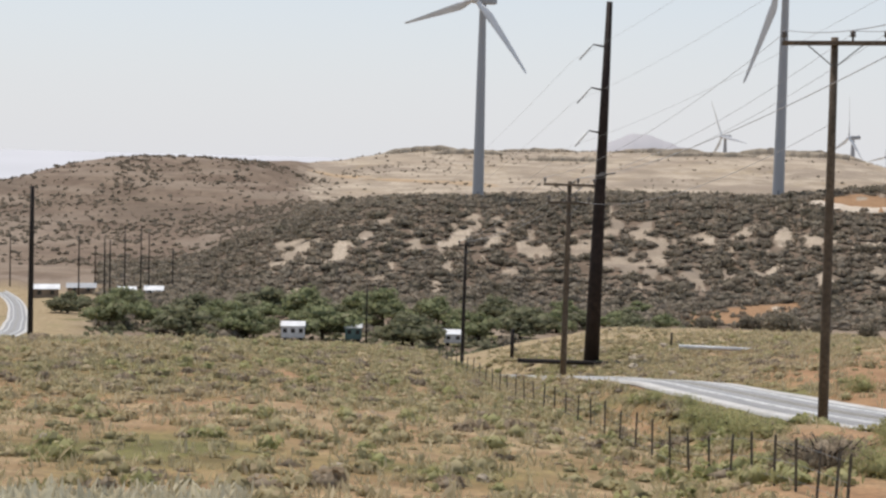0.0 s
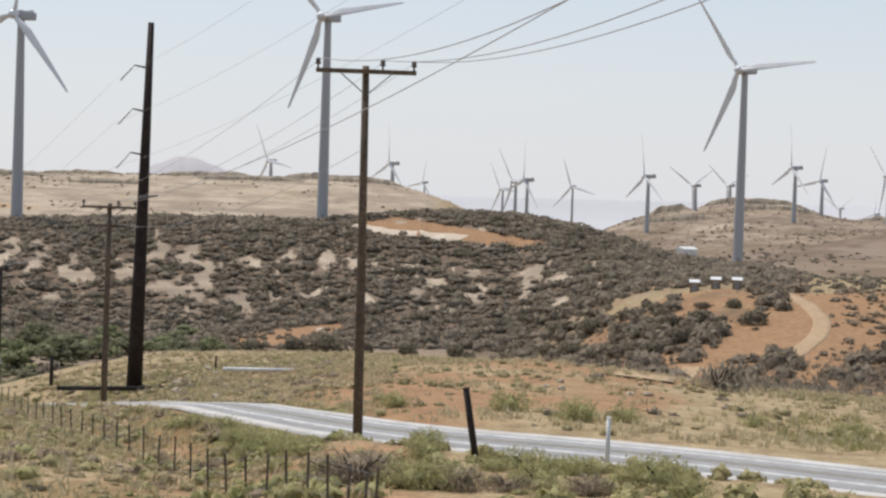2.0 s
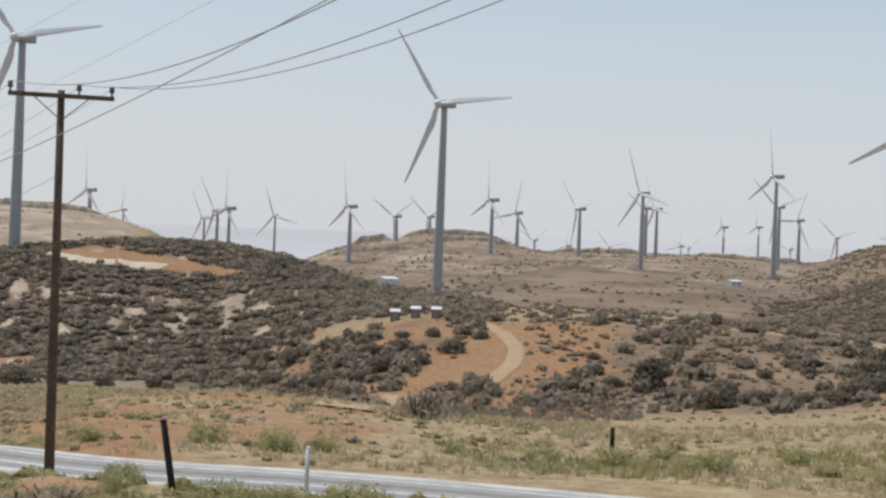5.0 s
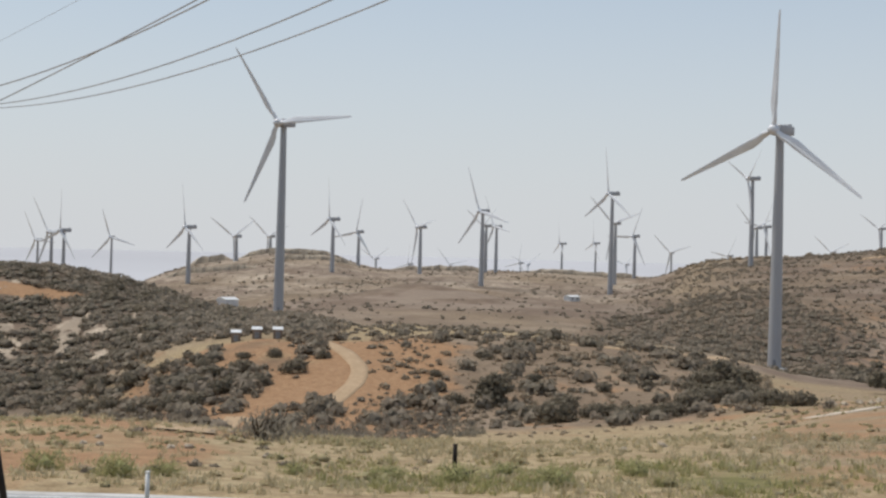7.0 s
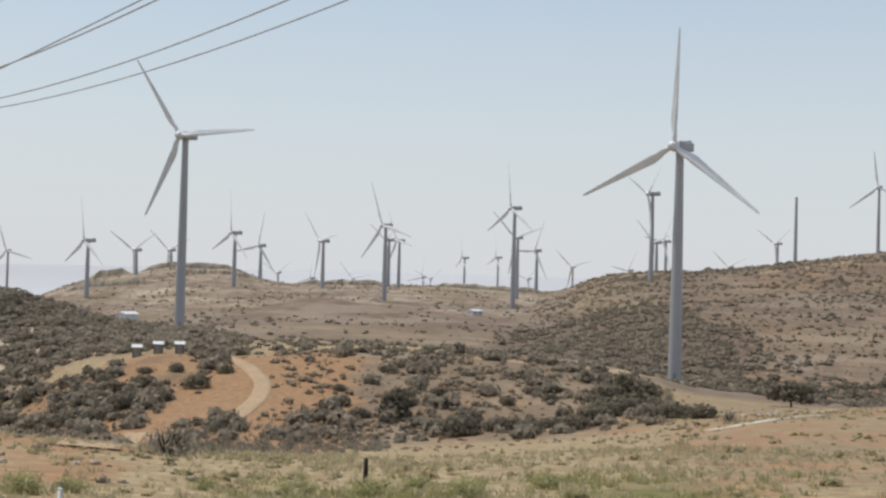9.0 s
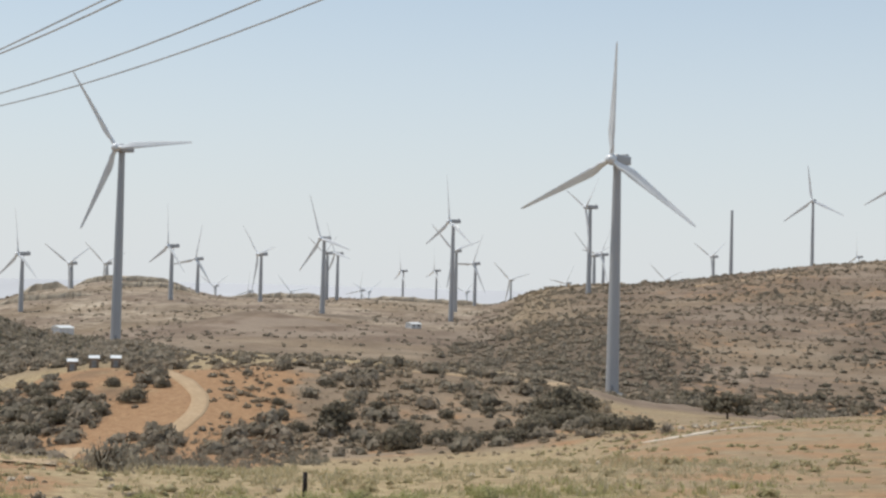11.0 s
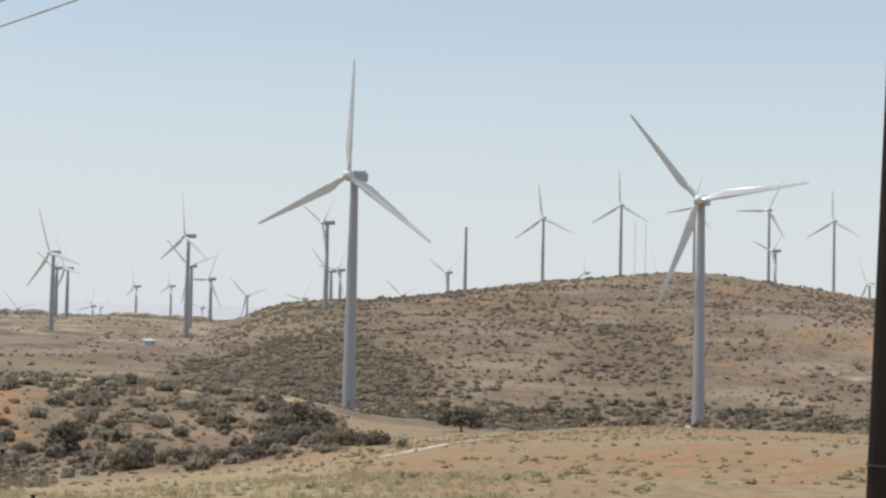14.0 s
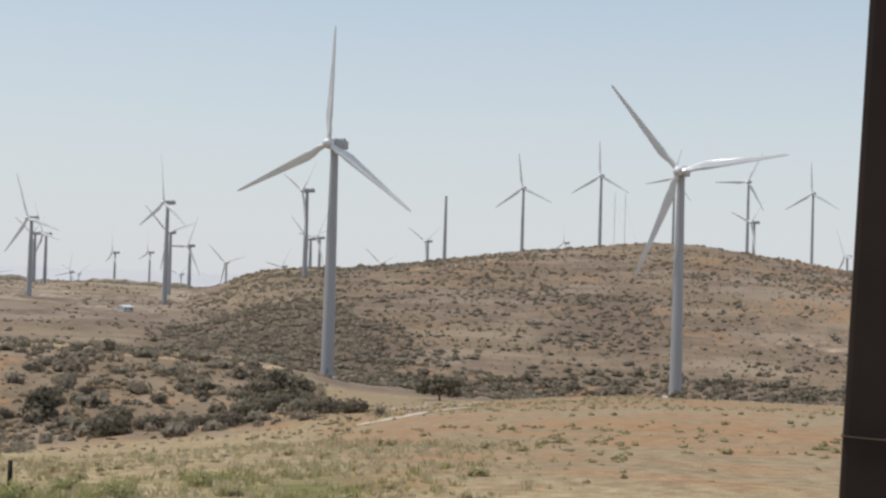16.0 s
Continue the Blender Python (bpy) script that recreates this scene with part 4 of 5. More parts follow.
# ------------------------------------------------------------------ plants
def meet(a, el, start=30.0):
    """Where the line of sight at that bearing and elevation first meets the ground."""
    d = np.arange(start, 2500, 0.5)
    x, y = d * math.sin(radians(a)), d * math.cos(radians(a))
    z = height(x, y)
    k = int(np.argmax(z >= d * math.tan(radians(el))))
    return float(d[k])


def raw_mesh(name, verts, quads, tris, material):
    me = bpy.data.meshes.new(name)
    me.vertices.add(len(verts))
    me.vertices.foreach_set("co", np.asarray(verts, np.float32).ravel())
    loops = np.concatenate([np.asarray(quads, np.int32).reshape(-1), np.asarray(tris, np.int32).reshape(-1)])
    nq, nt = len(quads), len(tris)
    me.loops.add(len(loops))
    me.loops.foreach_set("vertex_index", loops)
    me.polygons.add(nq + nt)
    me.polygons.foreach_set("loop_start", np.concatenate([np.arange(nq) * 4, nq * 4 + np.arange(nt) * 3]).astype(np.int32))
    me.update(calc_edges=True)
    me.materials.append(material)
    return me


OCT = np.array([(1, 0, 0), (0, 1, 0), (-1, 0, 0), (0, -1, 0), (0, 0, 1), (0, 0, -0.4)], float)
OCT_F = np.array([(0, 1, 4), (1, 2, 4), (2, 3, 4), (3, 0, 4), (1, 0, 5), (2, 1, 5), (3, 2, 5), (0, 3, 5)])


def leaf_heap(base, rad, tall, leaves, leaf, seed, lobes=4, core=0.62, upright=0.0):
    """Heaps of leaf clusters: each plant has lobes, each lobe leaves that face outwards."""
    g = np.random.default_rng(seed)
    n_ = len(base)
    lob = g.normal(size=(n_, lobes, 3))
    lob /= np.linalg.norm(lob, axis=2, keepdims=True)
    lob *= g.uniform(0.25, 0.62, (n_, lobes, 1))
    lob[..., 2] = np.abs(lob[..., 2]) * 0.7
    pick = g.integers(0, lobes, (n_, leaves))
    ctr = np.take_along_axis(lob, pick[..., None], 1)
    d = g.normal(size=(n_, leaves, 3))
    d /= np.linalg.norm(d, axis=2, keepdims=True)
    p = ctr + d * g.uniform(0.28, 0.56, (n_, leaves, 1))
    p[..., 2] = np.abs(p[..., 2] + 0.12)
    t = g.normal(size=p.shape)
    t[..., 2] += upright * 3
    t -= d * np.sum(t * d, 2, keepdims=True) * (0.75 if upright == 0 else 0.2)
    t /= np.linalg.norm(t, axis=2, keepdims=True) + 1e-9
    u = np.cross(d, t)
    u /= np.linalg.norm(u, axis=2, keepdims=True) + 1e-9
    s = leaf * g.uniform(0.55, 1.35, (n_, leaves, 1))
    asp = 0.62 if upright == 0 else 0.16
    sc = np.stack([rad, rad, tall], 1)[:, None, :]
    pw = base[:, None, :] + p * sc
    size = s * np.minimum(rad, tall * 1.4)[:, None, None]
    bend = d * size * 0.25
    q = np.stack([pw - t * size, pw - u * size * asp + bend, pw + t * size * g.uniform(0.7, 1.2, s.shape), pw + u * size * asp + bend * g.uniform(-0.5, 1, s.shape)], 2)
    verts = q.reshape(-1, 3)
    quads = np.arange(len(verts)).reshape(-1, 4)
    tris = np.zeros((0, 3), int)
    if core:
        cv = OCT[None] * sc * core * g.uniform(0.75, 1.15, (n_, 6, 1)) + base[:, None, :] + np.array([0, 0, 0.22]) * tall[:, None, None]
        tris = (OCT_F[None] + (np.arange(n_) * 6)[:, None, None]).reshape(-1, 3) + len(verts)
        verts = np.concatenate([verts, cv.reshape(-1, 3)])
    return verts, quads, tris


def scatter(count, a0, a1, d0, d1, seed, keep=None):
    """Places spread evenly over a wedge of land; keep(x, y, a, d) gives the chance of each."""
    g = np.random.default_rng(seed)
    a = g.uniform(a0, a1, count)
    d = np.sqrt(g.uniform(d0 ** 2, d1 ** 2, count))
    x, y = d * np.sin(np.radians(a)), d * np.cos(np.radians(a))
    ok = np.ones(count, bool)
    if keep is not None:
        ok &= g.uniform(size=count) < keep(x, y, a, d)
    near = ok & (d < 420)
    gap = np.full(count, 99.0)
    gap[near] = road_gap(x[near], y[near])[0]
    ok &= gap > ROAD_HALF + 1.3
    x, y = x[ok], y[ok]
    return np.stack([x, y, height(x, y) - 0.03], 1)


def brushland(name, base, r0, r1, flat, leaves, leaf, seed, material, label, category, lobes=4, core=0.62, upright=0.0):
    g = np.random.default_rng(seed + 99)
    rad = r0 + (r1 - r0) * g.uniform(size=len(base)) ** 1.8
    tall = rad * g.uniform(flat * 0.75, flat * 1.25, len(base))
    v, q, t = leaf_heap(base, rad, tall, leaves, leaf, seed, lobes, core, upright)
    return tagged(new(name, raw_mesh(name, v, q, t, material)), label, category, kind="stuff")


# chaparral on the near hill, with bare scarps across its face
def hill_cover(x, y, a, d):
    return np.clip(1 - 0.95 * scarps(x, y, a, d), 0, 1) * (1 - 0.97 * orange_cut(x, y, a, d))


brushland("chaparral", scatter(8800, -13, 31, 366, 615, 1, hill_cover), 1.5, 4.3, 0.52, 26, 0.30, 1, CHAPARRAL, "dense dark grey-brown chaparral brush covering the hillside", "chaparral")


brushland("hill_understory", scatter(9000, -13, 31, 366, 615, 40, lambda x, y, a, d: hill_cover(x, y, a, d) ** 3), 1.2, 2.3, 0.34, 6, 0.6, 40, CHAPARRAL, "low grey-brown brush between the taller chaparral", "brush", lobes=2, core=0.75)
brushland("hill_oaks", scatter(620, -12, 28, 372, 600, 39, hill_cover), 3.0, 5.6, 0.55, 70, 0.2, 39, OAK_LEAF, "larger dark scrub oaks among the chaparral", "brush")


def knoll_bare(x, y, a, d):
    e = rise(x, y, d)
    return np.maximum(ragged(x, y, a, e, KNOLL_BARE, 0.5, 0.25), within(a, e, KNOLL_STRIP)) * bell(d, 120, 350, 8)


def knoll_cover(x, y, a, d):
    c = vnoise(x, y, 13.0, 31, 3)
    k = np.where(c > -0.3, 0.95, 0.12) * bell(a, 19, 31, 1.5) * bell(d, 232, 380, 12)
    k = k + np.where(c > 0.05, 0.40, 0.05) * bell(a, 33.2, 47, 1.5) * bell(d, 232, 345, 15)
    return (k + 0.05 * bell(d, 225, 345, 10)) * (1 - 0.96 * knoll_bare(x, y, a, d)) * (1 - bell(a, 26.8, 29.4, 0.3) * bell(d, 292, 345, 8))


brushland("knoll_brush", scatter(3600, 18.5, 48, 225, 385, 2, knoll_cover), 0.5, 3.5, 0.75, 48, 0.28, 2, CHAPARRAL, "scattered dark brush on orange knolls", "brush")
brushland("knoll_brown_brush", scatter(1500, 32.5, 48, 232, 345, 41, lambda x, y, a, d: np.where(vnoise(x, y, 15, 65, 3) > -0.1, 0.9, 0.2)), 0.4, 1.5, 0.75, 28, 0.32, 41, GREY_BUSH, "brown dry brush over the bushy knoll", "brush")
brushland("knoll_scrub", scatter(1500, 21, 49, 150, 345, 3, lambda x, y, a, d: np.where(vnoise(x, y, 12, 33, 3) > 0, 0.8, 0.1) * (1 - 0.8 * knoll_bare(x, y, a, d))), 0.25, 0.7, 0.7, 22, 0.32, 3, GREY_BUSH, "low dry scrub on orange knolls", "scrub")
brushland("swale_brush", scatter(1100, 26, 47, 345, 620, 4, lambda x, y, a, d: np.where(vnoise(x, y, 30, 34, 3) > -0.1, 0.9, 0.15)), 1.0, 2.6, 0.7, 26, 0.34, 4, CHAPARRAL, "dark brush in the swale behind the knolls", "brush")
brushland("swale_brush", scatter(1900, 44, 70, 430, 600, 5, lambda x, y, a, d: np.where(vnoise(x, y, 34, 35, 3) > 0.0, 0.95, 0.1)), 1.0, 3.0, 0.7, 30, 0.32, 5, CHAPARRAL, "dark green-grey brush along the ridge foot", "brush")


def ridge_cover(x, y, a, d):
    e = rise(x, y, d)
    dark = np.maximum(ragged(x, y, a, e, RIDGE_DARK), 0.45 * ragged(x, y, a, e, RIDGE_SEAM, 1.6, 0.7))
    bare = np.maximum.reduce([ragged(x, y, a, e, RIDGE_PALE), ragged(x, y, a, e, RIDGE_GULLY), 0.8 * ragged(x, y, a, e, RIDGE_SPUR)])
    c = 0.40 + 0.75 * vnoise(x, y, 90.0, 41, 4) + 0.5 * vnoise(x, y, 24.0, 45, 3) + 0.75 * dark + 0.12 * bell(a, 44, 58, 6)
    return np.clip(c, 0.05, 1) * (1 - 0.92 * bare) * np.clip((a - 41.5) / 5, 0, 1)


def basin_cover(x, y, a, d):
    e = rise(x, y, d)
    c = 0.30 + 1.1 * vnoise(x, y, 90, 42, 3) + 0.6 * vnoise(x, y, 25, 68, 3) + 1.0 * ragged(x, y, a, e, RIDGE_DARK)
    return np.clip(c, 0.06, 1) * np.clip((49 - a) / 6, 0, 1) * (1 - 0.95 * bell(a, 32, 37.3, 1) * bell(d, 870, 1010, 40))


brushland("ridge_brush", scatter(15500, 41.5, 71, 560, 1440, 6, ridge_cover), 0.9, 3.2, 0.7, 8, 0.42, 6, CHAPARRAL, "brown brush dotted over the dry ridge", "brush", lobes=3)
brushland("ridge_scrub", scatter(9500, 41.5, 71, 540, 1440, 16, lambda x, y, a, d: np.clip((a - 41.5) / 5, 0, 1) * (1 - 0.7 * ragged(x, y, a, rise(x, y, d), RIDGE_GULLY))), 0.5, 1.4, 0.7, 6, 0.45, 16, GREY_BUSH, "low dry scrub over the ridge", "scrub", lobes=2)
brushland("ridge_thicket", scatter(8500, 40, 62, 520, 1250, 70, lambda x, y, a, d: np.maximum(ragged(x, y, a, rise(x, y, d), RIDGE_DARK), 0.3 * ragged(x, y, a, rise(x, y, d), RIDGE_SEAM, 1.6, 0.7)) * np.clip(0.6 + vnoise(x, y, 30, 72, 3), 0.1, 1)), 1.6, 3.8, 0.55, 14, 0.42, 70, CHAPARRAL, "dark thicket of brush on the lower ridge", "brush", lobes=3)
brushland("basin_brush", scatter(9500, 19, 49, 630, 1950, 7, basin_cover), 0.9, 2.8, 0.6, 9, 0.45, 7, CHAPARRAL, "sparse brush over the dry basin", "brush", lobes=3)
brushland("rim_brush", scatter(700, 30, 45, 1790, 1930, 67, lambda x, y, a, d: np.clip(0.5 + vnoise(x, y, 60, 69, 3), 0.1, 1)), 2.0, 4.2, 0.5, 9, 0.45, 67, CHAPARRAL, "dark brush along the far basin rim", "brush", lobes=3)


def foot_cover(x, y, a, d):
    e = rise(x, y, d)
    c = np.maximum.reduce([bell(a, 48.2, 52.6, 0.5) * bell(e, -4.0, -3.25, 0.2), bell(a, 54.2, 60.4, 1.5) * bell(e, -3.9, -2.75 - 0.25 * np.abs(a - 57.5) / 2, 0.3), bell(a, 61.2, 72, 1) * bell(e, -3.9, -3.05, 0.3)])
    return c * np.clip(0.35 + 1.3 * vnoise(x, y, 22, 64, 2), 0.02, 1)


brushland("ridge_foot_brush", scatter(2600, 47.5, 71, 430, 760, 64, foot_cover), 1.2, 4.0, 0.8, 30, 0.32, 64, OAK_LEAF, "dark olive brush in a belt along the ridge foot", "brush")
brushland("far_hill_brush", scatter(6000, -19, -4, 600, 1030, 8, lambda x, y, a, d: np.where(vnoise(x, y, 60, 43, 4) + 0.5 * bell(d, 690, 780, 50) > 0.05, 0.85, 0.2)), 0.8, 2.4, 0.7, 14, 0.42, 8, CHAPARRAL, "grey-brown brush dotted over the far hill", "brush", lobes=3)
brushland("quarry_brush", scatter(6500, -5, 18, 640, 1420, 9, lambda x, y, a, d: np.clip(0.16 + 0.9 * vnoise(x, y, 60, 44, 4), 0.02, 1) + 0.6 * bell(d, 600, 680, 40)), 0.9, 2.3, 0.7, 12, 0.42, 9, CHAPARRAL, "sparse brush on bare pale quarry slopes", "brush", lobes=3)
brushland("mesa_rim_rocks", scatter(260, -3, 17, 1340, 1420, 10), 2.0, 5.0, 0.4, 10, 0.5, 10, ROCK, "broken sandstone ledges along the mesa rim", "rocks", lobes=3)
brushland("knob_rocks", scatter(420, 44.2, 50.5, 1450, 1800, 10), 2.0, 6.0, 0.5, 10, 0.5, 12, GREY_BUSH, "grey brush and rock on a distant knob", "rocks", lobes=3)


def field_cover(x, y, a, d):
    return np.where(vnoise(x, y, 8.0, 51, 3) > -0.2, 0.9, 0.5)


# the grassy rise in front
brushland("sagebrush", scatter(7000, -21, 14, 15, 122, 20, field_cover), 0.16, 0.62, 0.58, 40, 0.24, 20, SAGE, "low olive and tan sagebrush over the grassy rise", "sagebrush")
brushland("grey_sagebrush", scatter(3400, -21, 14, 15, 118, 21, lambda x, y, a, d: np.where(vnoise(x, y, 11, 52, 3) > 0.05, 0.9, 0.15)), 0.16, 0.66, 0.56, 48, 0.22, 21, GREY_BUSH, "low grey-brown sagebrush over the grassy rise", "sagebrush")
brushland("green_brush", scatter(1100, -21, 16, 16, 120, 22, lambda x, y, a, d: np.where(vnoise(x, y, 13, 53, 3) + 0.3 * bell(a, -1, 6, 3) > 0.1, 0.9, 0.1)), 0.16, 0.6, 0.75, 60, 0.19, 22, GREEN_BUSH, "low yellow-green brush over the grassy rise", "brush")
brushland("dry_grass", scatter(17000, -21, 16, 14, 112, 23, field_cover), 0.14, 0.34, 0.8, 10, 0.6, 23, GRASS, "tufts of pale dry grass on the rise", "grass", lobes=3, core=0, upright=1.0)
brushland("near_grass", scatter(900, -19, -7, 16.5, 21.5, 24), 0.2, 0.4, 1.5, 24, 0.5, 24, STRAW, "tall pale dry grass at the foot of the bank", "grass", lobes=3, core=0, upright=1.0)
# roadside and the meadow past the road
brushland("verge_brush", scatter(420, 9, 34, 28, 43, 25, lambda x, y, a, d: np.where(vnoise(x, y, 4, 54, 2) > 0, 0.9, 0.15)), 0.2, 0.55, 0.8, 60, 0.22, 25, GREEN_BUSH, "yellow-green brush along the road verge", "brush")
brushland("meadow_scrub", scatter(3600, 2, 34, 44, 136, 26, lambda x, y, a, d: np.where(vnoise(x, y, 14, 55, 3) > 0.0, 0.75, 0.12)), 0.16, 0.5, 0.7, 30, 0.3, 26, SAGE, "low olive scrub across the dry meadow", "scrub")
brushland("meadow_dark_scrub", scatter(900, 2, 36, 46, 200, 27, lambda x, y, a, d: np.where(vnoise(x, y, 14, 56, 3) > 0.1, 0.8, 0.1)), 0.18, 0.55, 0.6, 30, 0.3, 27, CHAPARRAL, "small dark scrub across the dry meadow", "scrub")
brushland("meadow_grass", scatter(6500, 2, 36, 44, 138, 28, lambda x, y, a, d: np.where(vnoise(x, y, 20, 57, 3) > -0.2, 0.9, 0.25)), 0.18, 0.42, 0.7, 12, 0.6, 28, GRASS, "pale dry grass across the meadow", "grass", lobes=3, core=0, upright=1.0)
brushland("strip_grass", scatter(5200, 26, 76, 46, 80, 29, lambda x, y, a, d: np.where(vnoise(x, y, 9, 58, 3) > 0.0, 0.9, 0.2) * bell(a, 33, 50, 10) * bell(d, 40, 66, 10)), 0.2, 0.5, 0.6, 16, 0.55, 29, STRIP_GRASS, "yellow-green grass along the field edge", "grass", lobes=3, core=0, upright=1.0)
brushland("strip_dry_grass", scatter(6500, 26, 76, 46, 95, 30, lambda x, y, a, d: np.where(vnoise(x, y, 9, 59, 3) > -0.1, 0.95, 0.4) * bell(a, 33, 53, 10)), 0.2, 0.42, 0.65, 13, 0.6, 30, GRASS, "pale dry grass along the field edge", "grass", lobes=3, core=0, upright=1.0)
brushland("strip_brush", scatter(420, 31, 60, 47, 92, 31, lambda x, y, a, d: np.where(vnoise(x, y, 9, 60, 3) > 0.1, 0.8, 0.1)), 0.25, 0.7, 0.75, 46, 0.26, 31, SAGE, "olive brush along the field edge", "brush")
brushland("field_tufts", scatter(4200, 45, 76, 60, 300, 32, lambda x, y, a, d: np.where(vnoise(x, y, 26, 61, 3) + 0.45 * bell(d, 170, 290, 40) * bell(a, 48, 62, 6) > 0.15, 0.8, 0.08)), 0.2, 0.55, 0.7, 18, 0.36, 32, SAGE, "dry tufts dotted over the bare tan field", "scrub")


brushland("burnt_scrub", scatter(1500, 27.5, 37.3, 100, 300, 36, lambda x, y, a, d: within(a, rise(x, y, d), DEAD_PATCH) * np.clip(0.6 + vnoise(x, y, 16, 62, 3), 0.1, 1)), 0.4, 1.1, 0.9, 40, 0.4, 36, TWIG, "bare grey burnt scrub in a low patch", "scrub", lobes=4, core=0, upright=0.6)


# single bushes and trees, each its own thing
def bush_mesh(name, seed, leaves, leaf, material, flat=0.8, lobes=7, core=0.5, upright=0.0):
    one = np.ones(1)
    v, q, t = leaf_heap(np.zeros((1, 3)), one, one * flat, leaves, leaf, seed, lobes, core, upright)
    return raw_mesh(name, v, q, t, material)


def stems_mesh(seed, count, top, r):
    g, bm_ = random.Random(seed), bmesh.new()
    for _ in range(count):
        t, o = g.uniform(0, 6.28), g.uniform(0.25, 0.75)
        e = Vector((math.cos(t) * o, math.sin(t) * o, top * g.uniform(0.6, 1)))
        tube(bm_, [(0, 0, -0.15), e * 0.45 + Vector((g.uniform(-.08, .08), g.uniform(-.08, .08), 0.1)), e], [r, r * 0.7, r * 0.25], 5)
    return bm_


def set_of(material, seed, leaves, leaf, flat, stems=6, kinds=3, core=0.5, bark=None, upright=0.0):
    return [(bush_mesh("foliage", seed + k, leaves, leaf, material, flat, core=core, upright=upright), as_mesh("branchwork", stems_mesh(seed + k, stems, flat * 0.8, 0.035), bark or BARK)) for k in range(kinds)]


GREEN_SET = set_of(GREEN_BUSH, 200, 1300, 0.075, 0.75, upright=0.35)
GREY_SET = set_of(GREY_BUSH, 210, 1200, 0.07, 0.72, 14, upright=0.35)
OAK_SET = set_of(OAK_LEAF, 220, 620, 0.10, 0.85, core=0.55)
TWIG_SET = set_of(TWIG, 230, 320, 0.12, 0.9, 12, core=0, upright=0.6)
BUSH_RNG = random.Random(9)


def bush(kinds, a, el, wide, label, category="bush", name="bush", group="", dist=None):
    d = dist or meet(a, el)
    p_ = on(a, d)
    leaf, stem = BUSH_RNG.choice(kinds)
    root = thing(name, Matrix.Translation(p_) @ Matrix.Rotation(BUSH_RNG.uniform(0, 6.28), 4, "Z"), label, category, group)
    for nm, me in (("foliage", leaf), ("branchwork", stem)):
        o = part(nm, me, None, root)
        o.scale = (wide / 1.7, wide / 1.7 * BUSH_RNG.uniform(0.85, 1.1), wide / 1.7 * BUSH_RNG.uniform(0.85, 1.05))
    return root


for a_, e_, w_ in ((17.6, -9.6, 1.5), (27.0, -10.6, 1.9), (24.0, -10.35, 1.2), (21.7, -10.2, 1.4), (17.3, -11.2, 1.5), (26.0, -10.4, 1.0), (11.5, -9.8, 1.6), (12.4, -9.9, 1.4), (10.4, -9.5, 1.4), (23.0, -10.2, 1.1), (28.0, -10.9, 1.3), (20.4, -10.3, 1.1), (13.0, -9.9, 1.3), (11.0, -10.1, 1.3), (17.9, -10.0, 1.3), (22.4, -10.9, 1.6), (18.6, -11.6, 1.5), (9.8, -9.0, 1.2), (8.6, -8.9, 1.1), (12.0, -10.5, 1.0)):
    bush(GREEN_SET, a_, e_, w_, "rounded yellow-green brush beside the road verge", group="verge bushes")
for a_, e_, w_ in ((15.2, -10.8, 2.1), (14.5, -10.9, 1.5), (21.2, -11.2, 1.1), (-2.6, -8.6, 0.8), (9.2, -10.6, 0.9), (13.6, -11.3, 0.9), (15.9, -10.5, 1.7), (19.2, -11.9, 1.6), (24.3, -11.9, 1.3), (7.4, -10.2, 0.8)):
    bush(GREY_SET, a_, e_, w_, "rounded grey-brown twiggy sagebrush on dry ground", group="sage bushes")
for a_, e_, w_ in ((20.8, -7.98, 1.9), (23.6, -8.25, 2.0), (16.4, -8.0, 1.5), (36.4, -8.3, 2.2), (40.4, -8.3, 2.2), (33.7, -8.3, 1.8), (25.3, -8.2, 1.6), (38.3, -7.9, 1.6), (43.5, -7.7, 1.8), (30.2, -8.1, 1.4)):
    bush(GREEN_SET, a_, e_, w_, "olive-green brush on the far road verge", group="verge bushes")
OAKS = [(37.3, -5.2, 6.2), (37.6, -4.6, 5.2), (38.8, -5.68, 4.4), (39.9, -5.84, 6.6), (40.3, -5.3, 4.4), (41.2, -5.6, 4.6), (42.0, -5.5, 4.2), (42.7, -5.6, 4.6), (43.5, -5.4, 4.0), (44.3, -5.45, 5.0), (45.0, -5.1, 5.4), (45.6, -4.87, 6.4), (46.3, -4.75, 6.6), (46.9, -4.55, 5.6),
        (45.5, -4.2, 6.8), (46.2, -4.1, 7.2), (46.8, -4.0, 6.4), (45.1, -4.5, 5.0), (47.3, -4.6, 4.2), (48.15, -4.85, 5.6), (48.95, -4.85, 5.4), (35.9, -5.2, 3.4), (41.7, -4.6, 3.4), (43.2, -4.4, 3.2), (39.0, -4.3, 3.2)]
for a_, e_, w_ in OAKS:
    bush(OAK_SET, a_, e_, w_ * 1.2, "dark rounded scrub oak on an orange knoll", "oak bush", "scrub_oak", "scrub oaks")
